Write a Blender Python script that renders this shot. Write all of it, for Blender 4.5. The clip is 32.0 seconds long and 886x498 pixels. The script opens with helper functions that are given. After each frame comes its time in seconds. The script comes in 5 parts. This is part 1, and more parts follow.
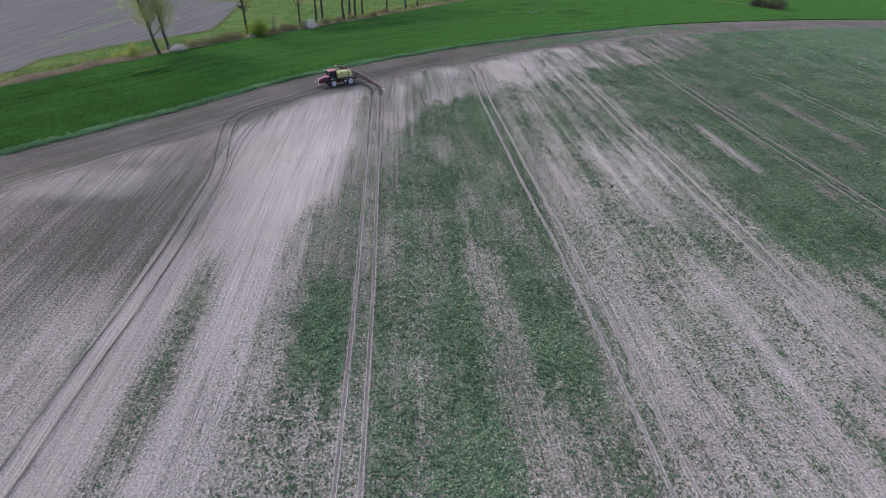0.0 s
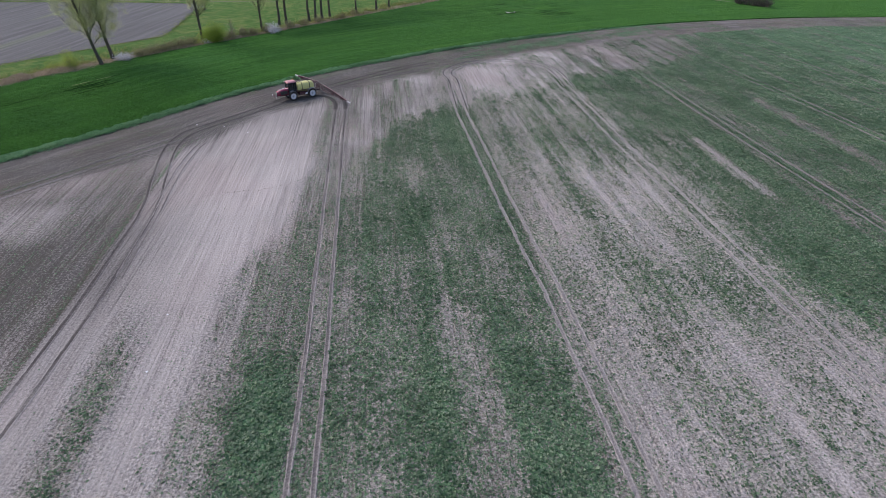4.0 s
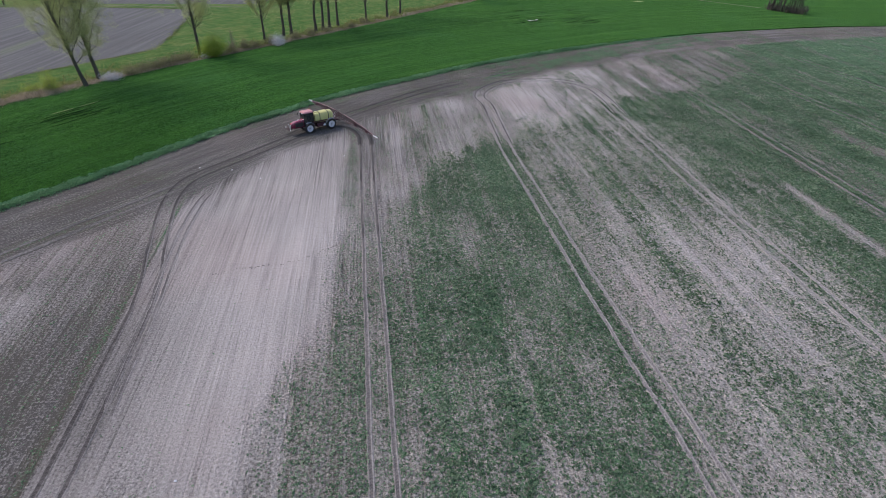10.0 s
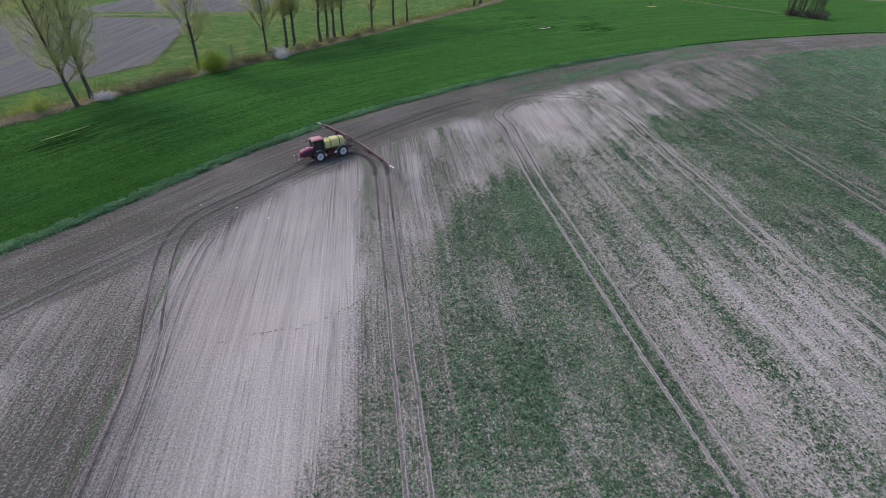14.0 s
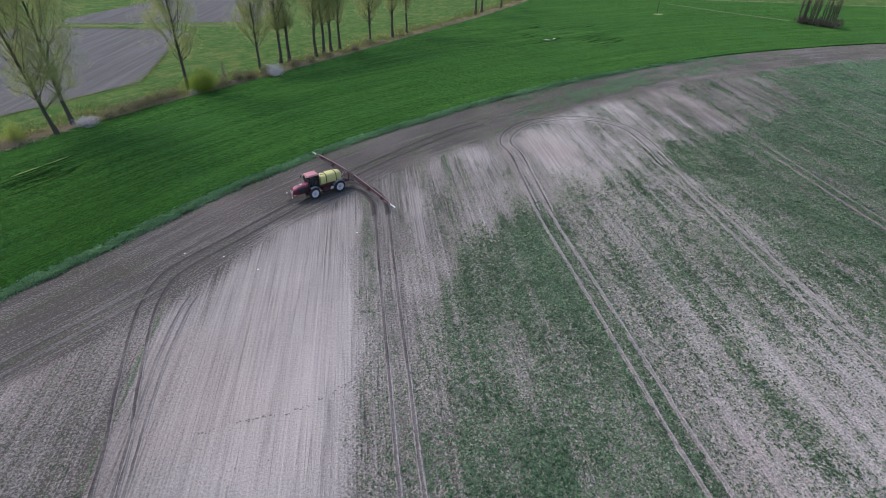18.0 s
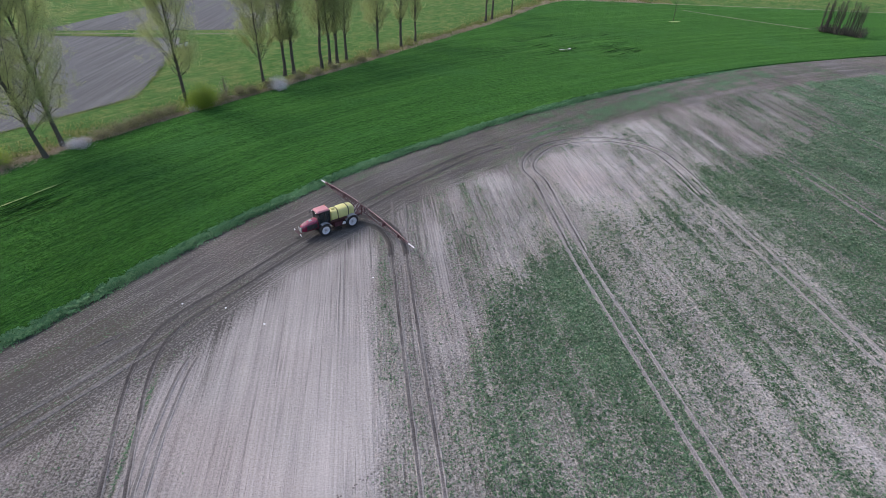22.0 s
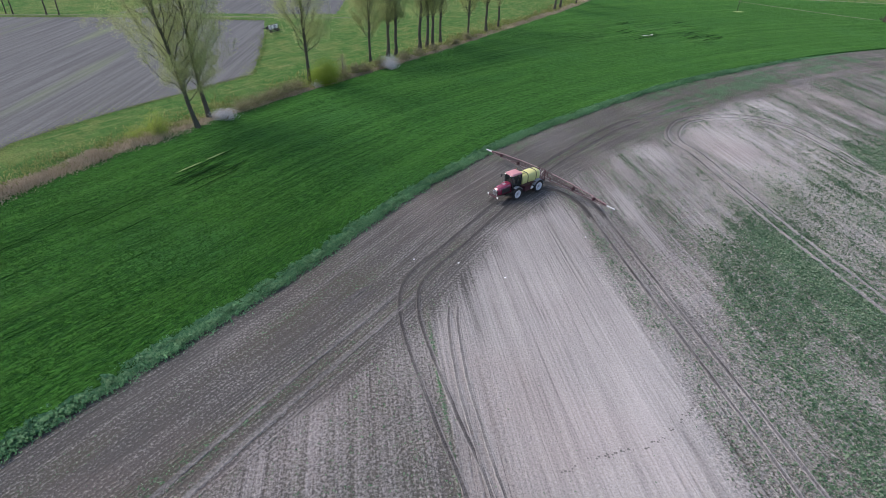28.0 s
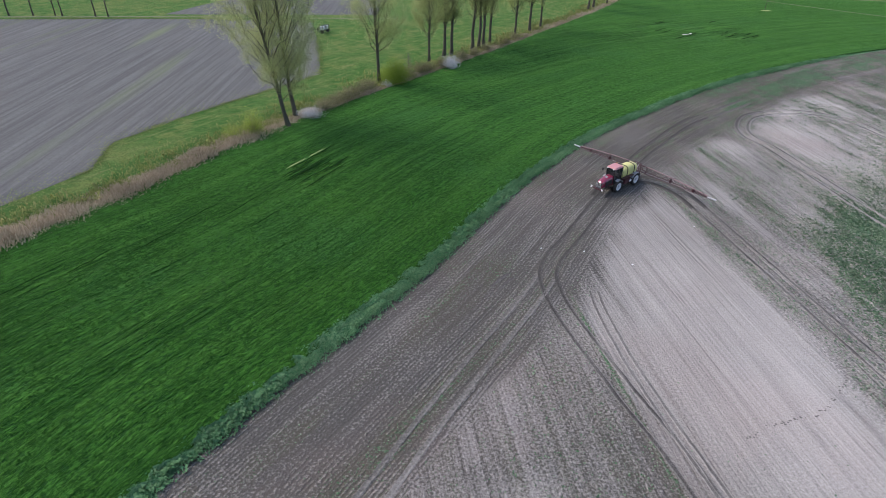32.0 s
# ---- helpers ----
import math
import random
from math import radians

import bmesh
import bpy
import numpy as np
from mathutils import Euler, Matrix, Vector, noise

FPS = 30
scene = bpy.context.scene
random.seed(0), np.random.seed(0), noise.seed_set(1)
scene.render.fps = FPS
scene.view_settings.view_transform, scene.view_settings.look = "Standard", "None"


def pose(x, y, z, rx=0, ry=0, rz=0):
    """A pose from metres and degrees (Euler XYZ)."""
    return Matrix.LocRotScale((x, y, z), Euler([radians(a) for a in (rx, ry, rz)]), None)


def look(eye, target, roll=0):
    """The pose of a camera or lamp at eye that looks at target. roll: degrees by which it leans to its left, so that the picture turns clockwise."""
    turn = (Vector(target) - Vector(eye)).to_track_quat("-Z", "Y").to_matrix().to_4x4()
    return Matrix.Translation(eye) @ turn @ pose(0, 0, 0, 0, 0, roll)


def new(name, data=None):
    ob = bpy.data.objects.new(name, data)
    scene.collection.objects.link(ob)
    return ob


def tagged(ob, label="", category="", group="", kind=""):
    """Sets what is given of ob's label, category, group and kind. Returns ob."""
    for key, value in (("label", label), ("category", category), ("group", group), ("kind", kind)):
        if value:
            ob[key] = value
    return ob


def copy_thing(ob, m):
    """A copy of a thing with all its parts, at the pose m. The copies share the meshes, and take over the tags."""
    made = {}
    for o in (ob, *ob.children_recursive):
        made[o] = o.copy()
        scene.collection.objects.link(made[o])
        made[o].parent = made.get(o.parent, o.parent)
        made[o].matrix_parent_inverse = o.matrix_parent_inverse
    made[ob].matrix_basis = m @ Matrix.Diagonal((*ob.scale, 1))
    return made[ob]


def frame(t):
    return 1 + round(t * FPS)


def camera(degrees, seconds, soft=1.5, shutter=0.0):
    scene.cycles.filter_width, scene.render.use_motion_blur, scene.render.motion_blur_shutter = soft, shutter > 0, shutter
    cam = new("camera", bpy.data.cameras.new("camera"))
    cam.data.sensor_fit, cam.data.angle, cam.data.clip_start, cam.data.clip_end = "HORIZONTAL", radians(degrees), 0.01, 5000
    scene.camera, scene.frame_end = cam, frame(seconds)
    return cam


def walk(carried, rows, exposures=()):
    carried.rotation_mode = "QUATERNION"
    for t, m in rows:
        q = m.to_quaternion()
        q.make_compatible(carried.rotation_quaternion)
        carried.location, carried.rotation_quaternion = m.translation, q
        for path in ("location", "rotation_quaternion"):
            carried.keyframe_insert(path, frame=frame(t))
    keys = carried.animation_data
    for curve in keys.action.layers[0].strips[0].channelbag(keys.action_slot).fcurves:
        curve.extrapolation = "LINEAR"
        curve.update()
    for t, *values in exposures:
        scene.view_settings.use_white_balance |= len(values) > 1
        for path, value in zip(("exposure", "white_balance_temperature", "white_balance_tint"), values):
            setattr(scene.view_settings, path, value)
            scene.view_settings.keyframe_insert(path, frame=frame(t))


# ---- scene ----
cam = camera(75.1, 32.0, soft=0.6)
PATH = [
    (0, (5.115, -80.946, 36.292), (5.25, -79.244, 35.251), 1.3),
    (0.5, (5.365, -80.039, 35.864), (5.513, -78.337, 34.824), 1.4),
    (1, (5.773, -78.906, 35.607), (5.93, -77.205, 34.567), 1.3),
    (1.5, (6.1, -77.478, 35.556), (6.268, -75.779, 34.514), 1.3),
    (2, (6.48, -75.773, 35.504), (6.658, -74.075, 34.462), 1.3),
    (2.5, (6.856, -73.967, 35.251), (7.045, -72.271, 34.209), 1.3),
    (3, (7.089, -72.024, 35.176), (7.28, -70.328, 34.133), 1.3),
    (3.5, (7.305, -70.038, 35.177), (7.498, -68.343, 34.133), 1.2),
    (5.5, (7.95, -61.948, 36.559), (8.154, -60.259, 35.508), 1.2),
    (6, (8.191, -59.924, 36.975), (8.397, -58.235, 35.923), 1.3),
    (6.5, (8.128, -58.186, 37.304), (8.336, -56.498, 36.251), 1.3),
    (7, (7.72, -56.457, 37.411), (7.928, -54.769, 36.358), 1.4),
    (7.5, (6.972, -54.989, 37.259), (7.178, -53.302, 36.205), 1.5),
    (8, (6.085, -53.609, 36.887), (6.29, -51.922, 35.833), 1.5),
    (8.5, (4.896, -52.346, 36.49), (5.102, -50.659, 35.436), 1.6),
    (9, (3.625, -51.232, 36.255), (3.834, -49.546, 35.199), 1.5),
    (9.5, (2.21, -50.189, 36.138), (2.429, -48.505, 35.082), 1.6),
    (10, (0.98, -48.985, 36.062), (1.205, -47.302, 35.004), 1.5),
    (10.5, (0.347, -47.689, 35.928), (0.572, -46.006, 34.871), 1.5),
    (11, (-0.266, -46.363, 35.841), (-0.041, -44.68, 34.783), 1.5),
    (11.5, (-0.858, -45.141, 35.88), (-0.632, -43.46, 34.82), 1.5),
    (12, (-1.308, -43.861, 35.95), (-1.078, -42.181, 34.889), 1.4),
    (12.5, (-1.548, -42.589, 36.18), (-1.315, -40.909, 35.119), 1.4),
    (13, (-1.642, -41.313, 36.544), (-1.41, -39.634, 35.483), 1.4),
    (13.5, (-1.695, -40.096, 36.909), (-1.462, -38.417, 35.847), 1.3),
    (14, (-1.61, -38.886, 37.279), (-1.379, -37.207, 36.216), 1.3),
    (14.5, (-1.62, -37.692, 37.623), (-1.388, -36.014, 36.559), 1.3),
    (16.5, (-1.284, -32.845, 38.727), (-1.051, -31.168, 37.662), 1.2),
    (17, (-1.274, -31.79, 38.93), (-1.041, -30.113, 37.864), 1.2),
    (17.5, (-1.345, -30.812, 39.243), (-1.11, -29.137, 38.176), 1.2),
    (18, (-1.402, -29.728, 39.433), (-1.167, -28.054, 38.365), 1.2),
    (18.5, (-1.414, -28.707, 39.549), (-1.179, -27.033, 38.48), 1.2),
    (19, (-1.192, -27.638, 39.648), (-0.958, -25.964, 38.579), 1.2),
    (19.5, (-1.185, -26.354, 39.797), (-0.951, -24.68, 38.727), 1.2),
    (20, (-1.428, -25.077, 39.892), (-1.189, -23.405, 38.821), 1.3),
    (20.5, (-1.633, -23.836, 40.035), (-1.392, -22.164, 38.964), 1.3),
    (21, (-1.854, -22.357, 40.151), (-1.611, -20.686, 39.08), 1.4),
    (21.5, (-2.337, -21.192, 40.336), (-2.096, -19.52, 39.266), 1.3),
    (22, (-3.313, -20.183, 40.384), (-3.076, -18.511, 39.313), 1.4),
    (22.5, (-4.742, -19.509, 40.031), (-4.505, -17.836, 38.962), 1.5),
    (23, (-6.223, -19.238, 39.458), (-5.989, -17.562, 38.391), 1.5),
    (23.5, (-8.065, -19.175, 38.919), (-7.834, -17.5, 37.852), 1.5),
    (24, (-10.161, -19.236, 38.304), (-9.927, -17.56, 37.238), 1.6),
    (24.5, (-12.311, -19.337, 37.666), (-12.074, -17.661, 36.601), 1.6),
    (26.5, (-22.314, -19.833, 36.234), (-22.056, -18.161, 35.168), 2.0),
    (27, (-24.886, -19.9, 36.11), (-24.625, -18.229, 35.042), 2.0),
    (27.5, (-27.564, -19.974, 35.961), (-27.3, -18.304, 34.894), 2.1),
    (28, (-30.245, -19.907, 35.829), (-29.979, -18.237, 34.761), 2.1),
    (28.5, (-32.9, -19.9, 35.714), (-32.633, -18.23, 34.646), 2.1),
    (29, (-35.622, -20.136, 35.728), (-35.353, -18.467, 34.659), 2.0),
    (29.5, (-38.132, -20.244, 35.606), (-37.86, -18.574, 34.538), 2.0),
    (30, (-40.268, -20.548, 35.532), (-39.997, -18.877, 34.466), 1.8),
    (30.5, (-42.263, -20.551, 35.579), (-41.988, -18.882, 34.512), 1.8),
    (31, (-43.935, -20.629, 35.675), (-43.656, -18.96, 34.609), 1.8),
    (31.5, (-45.168, -20.79, 35.88), (-44.885, -19.123, 34.812), 1.9),
    (32, (-46.232, -21.015, 36.093), (-45.944, -19.348, 35.025), 2.0),
]
walk(cam, [(t, look(eye, target, roll)) for t, eye, target, roll in PATH], [(0, 0.03, 6260, 16), (7, -0.06, 6260, 15.5), (13, -0.09, 6250, 14), (18, -0.02, 6230, 14), (24, 0.16, 6230, 13.5), (32, 0.19, 6300, 11)])

# ---- light: hazy spring sun from the north-west, above the tree line ----
SUN_DIR = Vector((-0.80, 0.52, 1.0)).normalized()
world = bpy.data.worlds.new("sky")
scene.world = world
world.use_nodes = True
wn, wl = world.node_tree.nodes, world.node_tree.links
sky = wn.new("ShaderNodeTexSky")
sky.sky_type, sky.sun_disc = "NISHITA", False
sky.sun_elevation = math.asin(SUN_DIR.z)
sky.sun_rotation = math.atan2(SUN_DIR.x, SUN_DIR.y) % (2 * math.pi)
sky.air_density, sky.dust_density = 1.0, 3.0
wl.new(sky.outputs[0], wn["Background"].inputs[0])
wn["Background"].inputs[1].default_value = 0.205
sun = new("sun", bpy.data.lights.new("sun", "SUN"))
sun.data.energy, sun.data.angle, sun.data.color = 1.35, radians(20.0), (1.0, 0.96, 0.91)
sun.matrix_world = look((0, 0, 60), Vector((0, 0, 60)) - SUN_DIR)


# ---- small tools ----
def smooth(a, b, v):
    t = np.clip((v - a) / (b - a), 0, 1)
    return t * t * (3 - 2 * t)


_tables = {}


def vnoise(u, v, seed=0):
    """Value noise on plane coordinates, 0 to 1."""
    if seed not in _tables:
        _tables[seed] = np.random.RandomState(seed + 11).rand(256, 256)
    tab = _tables[seed]
    u, v = np.asarray(u, float), np.asarray(v, float)
    iu, iv = np.floor(u).astype(int), np.floor(v).astype(int)
    fu, fv = u - iu, v - iv
    fu, fv = fu * fu * (3 - 2 * fu), fv * fv * (3 - 2 * fv)
    a, b = tab[iu & 255, iv & 255], tab[(iu + 1) & 255, iv & 255]
    c, d = tab[iu & 255, (iv + 1) & 255], tab[(iu + 1) & 255, (iv + 1) & 255]
    return (a * (1 - fu) + b * fu) * (1 - fv) + (c * (1 - fu) + d * fu) * fv


def curve_through(points, n):
    """A smooth line (Catmull-Rom) through plan points, n samples a span."""
    p = np.array(points, float)
    p = np.vstack([2 * p[0] - p[1], p, 2 * p[-1] - p[-2]])
    out = []
    for i in range(1, len(p) - 2):
        t = np.linspace(0, 1, n, endpoint=False)[:, None]
        out.append(0.5 * (2 * p[i] + (p[i + 1] - p[i - 1]) * t + (2 * p[i - 1] - 5 * p[i] + 4 * p[i + 1] - p[i + 2]) * t**2
                          + (3 * p[i] - p[i - 1] - 3 * p[i + 1] + p[i + 2]) * t**3))
    out.append(p[-2][None])
    return np.vstack(out)


def mesh_of(name, verts, faces, mats, smooth_shade=False):
    """A mesh from arrays; faces all of one length."""
    me = bpy.data.meshes.new(name)
    verts, faces = np.asarray(verts, np.float32), np.asarray(faces, np.int32)
    k = faces.shape[1]
    me.vertices.add(len(verts))
    me.vertices.foreach_set("co", verts.ravel())
    me.loops.add(faces.size)
    me.loops.foreach_set("vertex_index", faces.ravel())
    me.polygons.add(len(faces))
    me.polygons.foreach_set("loop_start", np.arange(0, faces.size, k, dtype=np.int32))
    me.update(calc_edges=True)
    me.shade_smooth() if smooth_shade else None
    for m in mats if isinstance(mats, (list, tuple)) else [mats]:
        me.materials.append(m)
    return me


def attr(me, name, values):
    a = me.attributes.new(name, "FLOAT", "POINT")
    a.data.foreach_set("value", np.asarray(values, np.float32).ravel())


def part(name, bm, material, parent=None, label=""):
    me = bpy.data.meshes.new(name)
    bm.to_mesh(me)
    bm.free()
    me.materials.append(material)
    ob = new(name, me)
    ob.parent = parent
    return tagged(ob, label)


def box(bm, size, at, bevel=0.0, rot=None, taper=None):
    """A box of that size round that point; taper: scale of its top in x and y."""
    r = bmesh.ops.create_cube(bm, size=1.0)
    vs = r["verts"]
    for v in vs:
        v.co = Vector((v.co.x * size[0], v.co.y * size[1], v.co.z * size[2]))
        if taper and v.co.z > 0:
            v.co.x, v.co.y = v.co.x * taper[0], v.co.y * taper[1]
    if bevel:
        es = list({e for v in vs for e in v.link_edges})
        r = bmesh.ops.bevel(bm, geom=es, offset=bevel, segments=2, affect="EDGES", profile=0.6)
        vs = list({v for f in r["faces"] for v in f.verts} | {v for v in vs if v.is_valid})
    m = Matrix.Translation(at) @ (rot or Matrix())
    bmesh.ops.transform(bm, matrix=m, verts=vs)
    return bm


def tube(bm, a, b, r0, r1=None, n=6):
    """A round bar from a to b."""
    a, b = Vector(a), Vector(b)
    q = (b - a).to_track_quat("Z", "Y").to_matrix()
    r1 = r0 if r1 is None else r1
    rings = []
    for c, r in ((a, r0), (b, r1)):
        rings.append([bm.verts.new(c + q @ Vector((r * math.cos(2 * math.pi * i / n), r * math.sin(2 * math.pi * i / n), 0))) for i in range(n)])
    for i in range(n):
        bm.faces.new((rings[0][i], rings[0][(i + 1) % n], rings[1][(i + 1) % n], rings[1][i]))
    bm.faces.new(rings[0][::-1])
    bm.faces.new(rings[1])
    return bm


def lathe(bm, profile, n=24, m=None, caps=True):
    """A turned body: profile of (radius, x) round the x axis."""
    rings = []
    for r, x in profile:
        rings.append([bm.verts.new((m or Matrix()) @ Vector((x, r * math.cos(2 * math.pi * i / n), r * math.sin(2 * math.pi * i / n)))) for i in range(n)])
    for a, b in zip(rings, rings[1:]):
        for i in range(n):
            bm.faces.new((a[i], a[(i + 1) % n], b[(i + 1) % n], b[i]))
    if caps:
        bm.faces.new(rings[0][::-1])
        bm.faces.new(rings[-1])
    return bm


# ---- materials ----
class Graph:
    """Short words for building a node material."""

    def __init__(self, name):
        self.mat = bpy.data.materials.new(name)
        self.mat.use_nodes = True
        self.n, self.l = self.mat.node_tree.nodes, self.mat.node_tree.links
        self.bsdf = self.n["Principled BSDF"]
        self.geo = self.n.new("ShaderNodeNewGeometry")

    def put(self, socket, v):
        if isinstance(v, bpy.types.NodeSocket):
            self.l.new(v, socket)
        elif isinstance(v, (tuple, list)) and len(v) == 3 and socket.type == "RGBA":
            socket.default_value = (*v, 1)
        else:
            socket.default_value = v

    def math(self, op, a, b=0.5, c=0.5, clamp=False):
        m = self.n.new("ShaderNodeMath")
        m.operation, m.use_clamp = op, clamp
        for s, v in zip(m.inputs, (a, b, c)):
            self.put(s, v)
        return m.outputs[0]

    def attr(self, name):
        a = self.n.new("ShaderNodeAttribute")
        a.attribute_name = name
        return a.outputs["Fac"]

    def xyz(self, x, y, z=0.0):
        c = self.n.new("ShaderNodeCombineXYZ")
        for s, v in zip(c.inputs, (x, y, z)):
            self.put(s, v)
        return c.outputs[0]

    def scaled(self, vec, s):
        m = self.n.new("ShaderNodeVectorMath")
        m.operation = "MULTIPLY"
        self.put(m.inputs[0], vec)
        m.inputs[1].default_value = s
        return m.outputs[0]

    def noise(self, vec, scale=1.0, detail=3.0, rough=0.5, dist=0.0):
        t = self.n.new("ShaderNodeTexNoise")
        self.put(t.inputs["Vector"], vec)
        t.inputs["Scale"].default_value, t.inputs["Detail"].default_value = scale, detail
        t.inputs["Roughness"].default_value, t.inputs["Distortion"].default_value = rough, dist
        return t.outputs["Fac"]

    def step(self, v, a, b, lo=0.0, hi=1.0):
        m = self.n.new("ShaderNodeMapRange")
        m.interpolation_type = "SMOOTHSTEP"
        for s, w in zip(m.inputs, (v, a, b, lo, hi)):
            self.put(s, w)
        return m.outputs[0]

    def mix(self, f, a, b, blend="MIX"):
        m = self.n.new("ShaderNodeMix")
        m.data_type, m.blend_type = "RGBA", blend
        self.put(m.inputs[0], f)
        self.put(m.inputs[6], a)
        self.put(m.inputs[7], b)
        return m.outputs[2]

    def bump(self, h, strength=0.5, distance=0.05):
        b = self.n.new("ShaderNodeBump")
        b.inputs["Strength"].default_value, b.inputs["Distance"].default_value = strength, distance
        self.l.new(h, b.inputs["Height"])
        self.l.new(b.outputs[0], self.bsdf.inputs["Normal"])

    def done(self, color, rough=0.8, metal=0.0, spec=0.3):
        self.put(self.bsdf.inputs["Base Color"], color)
        self.put(self.bsdf.inputs["Roughness"], rough)
        self.put(self.bsdf.inputs["Metallic"], metal)
        self.bsdf.inputs["Specular IOR Level"].default_value = spec
        return self.mat


def paint(name, color, rough=0.4, metal=0.0, dirt=0.35, dirt_color=(0.2, 0.16, 0.13), scale=3.0, spec=0.5):
    """Painted or bare metal and plastic with dust and small scuffs."""
    g = Graph(name)
    co = g.n.new("ShaderNodeTexCoord").outputs["Object"]
    d = g.step(g.noise(co, scale, 5, 0.65), 0.5, 0.75, 0.0, dirt)
    fine = g.noise(co, scale * 9, 3)
    c = g.mix(d, g.mix(g.math("MULTIPLY", fine, 0.15), color, tuple(v * 0.7 for v in color)), dirt_color)
    return g.done(c, g.math("ADD", g.math("MULTIPLY", d, 0.5), rough), metal, spec)


def leaf_material(name, a, b, rough=0.6, glow=0.25):
    """Foliage: colour varied leaf by leaf, some light passing through."""
    g = Graph(name)
    r = g.geo.outputs["Random Per Island"]
    big = g.noise(g.geo.outputs["Position"], 0.12, 2)
    c = g.mix(r, a, b)
    c = g.mix(g.step(big, 0.35, 0.65), c, g.mix(0.5, c, tuple(v * 0.65 for v in a)))
    g.done(c, rough, 0, 0.1)
    tr = g.n.new("ShaderNodeBsdfTranslucent")
    g.put(tr.inputs[0], c)
    mx = g.n.new("ShaderNodeMixShader")
    mx.inputs[0].default_value = glow
    g.l.new(g.bsdf.outputs[0], mx.inputs[1])
    g.l.new(tr.outputs[0], mx.inputs[2])
    g.l.new(mx.outputs[0], g.n["Material Output"].inputs[0])
    return g.mat


def soil_material():
    """Sandy arable soil: drill rows, clods, pale dry sand and darker loam, seedlings too small to model."""
    g = Graph("sandy_soil")
    pos = g.geo.outputs["Position"]
    ed, along, crop, pale = g.attr("edge"), g.attr("along"), g.attr("crop"), g.attr("pale")
    sep = g.n.new("ShaderNodeSeparateXYZ")
    g.l.new(pos, sep.inputs[0])
    main = g.xyz(sep.outputs[0], sep.outputs[1])
    turned = g.xyz(ed, along)
    headland = g.step(g.math("ADD", ed, g.math("MULTIPLY", g.noise(pos, 0.15, 2), 3.0)), 16.6, 17.4, 1.0, 0.0)

    def rows(s, scale, detail=2.0):
        a, b = g.noise(g.scaled(main, s), scale, detail), g.noise(g.scaled(turned, s), scale, detail)
        m = g.n.new("ShaderNodeMix")
        g.put(m.inputs[0], headland), g.put(m.inputs[2], a), g.put(m.inputs[3], b)
        return m.outputs[0]

    wide = rows((0.5, 0.012, 0), 1.0)
    mid = rows((1.7, 0.02, 0), 1.0, 3.0)
    fine = rows((4.2, 0.06, 0), 1.0, 3.0)
    clods = g.noise(pos, 5.5, 4, 0.75)
    grit = g.step(g.noise(pos, 3.8, 3, 0.65), 0.3, 0.7)
    blot = g.noise(pos, 0.09, 4, 0.6)
    # sown rows, about 0.34 m apart, their strength varying along the pass
    def furrows(across, vec):
        ph = g.math("ADD", g.math("MULTIPLY", across, 2 * math.pi / 0.34), g.math("MULTIPLY", g.noise(g.scaled(vec, (0.9, 0.12, 0)), 1.0, 3), 9.0))
        return g.math("MULTIPLY", g.math("SINE", ph), g.step(g.noise(g.scaled(vec, (0.25, 0.06, 0)), 1.0, 2), 0.3, 0.6, 0.25, 1.0))

    def scratches(vec, s, w):
        n = g.noise(g.scaled(vec, s), 1.0, 2, 0.5)
        gone = g.step(g.noise(g.scaled(vec, (0.35, 0.05, 0)), 1.0, 2), 0.4, 0.6)
        return g.math("MULTIPLY", g.step(g.math("ABSOLUTE", g.math("SUBTRACT", n, 0.5)), 0.0, w, 1.0, 0.0), gone)

    scratch = g.n.new("ShaderNodeMix")
    g.put(scratch.inputs[0], headland), g.put(scratch.inputs[2], scratches(main, (1.05, 0.022, 0), 0.035)), g.put(scratch.inputs[3], scratches(turned, (1.5, 0.03, 0), 0.045))
    scratch = scratch.outputs[0]
    fur = g.n.new("ShaderNodeMix")
    g.put(fur.inputs[0], headland), g.put(fur.inputs[2], furrows(sep.outputs[0], main)), g.put(fur.inputs[3], furrows(ed, turned))
    fur = fur.outputs[0]
    tone = g.math("ADD", pale, g.math("MULTIPLY", fur, g.math("ADD", g.math("MULTIPLY", headland, 0.08), 0.03)))
    rough = g.step(crop, 0.0, 0.16, 0.85, 1.8)
    for src, k in ((blot, 0.35), (wide, 0.15), (mid, 0.3), (fine, 0.68), (clods, rough), (grit, g.step(crop, 0.0, 0.16, 0.12, 0.46))):
        tone = g.math("ADD", tone, g.math("MULTIPLY", g.math("SUBTRACT", src, 0.5), k))
    tone = g.math("SUBTRACT", tone, g.math("MULTIPLY", scratch, 0.2), clamp=True)
    soil = g.mix(tone, SOIL_DARK, SOIL_PALE)
    soil = g.mix(g.step(g.noise(pos, 0.05, 3), 0.45, 0.7, 0.0, 0.4), soil, g.mix(tone, (0.17, 0.135, 0.12), (0.44, 0.36, 0.335)))
    # straw and dead leaves among the crop
    soil = g.mix(g.step(crop, 0.12, 0.42, 0.0, 0.75), soil, g.mix(tone, (0.10, 0.092, 0.070), (0.51, 0.472, 0.425)))
    # seedlings as specks, thicker where the stand is thicker
    speck = g.math("ADD", g.math("MULTIPLY", g.noise(pos, 4.0, 3, 0.75), 0.62), g.math("ADD", g.math("MULTIPLY", g.noise(pos, 1.7, 2, 0.6), 0.23), g.math("MULTIPLY", fine, 0.15)))
    cover = g.step(g.math("ADD", speck, g.math("MULTIPLY", g.math("SUBTRACT", crop, 0.5), 0.36)), 0.47, 0.575)
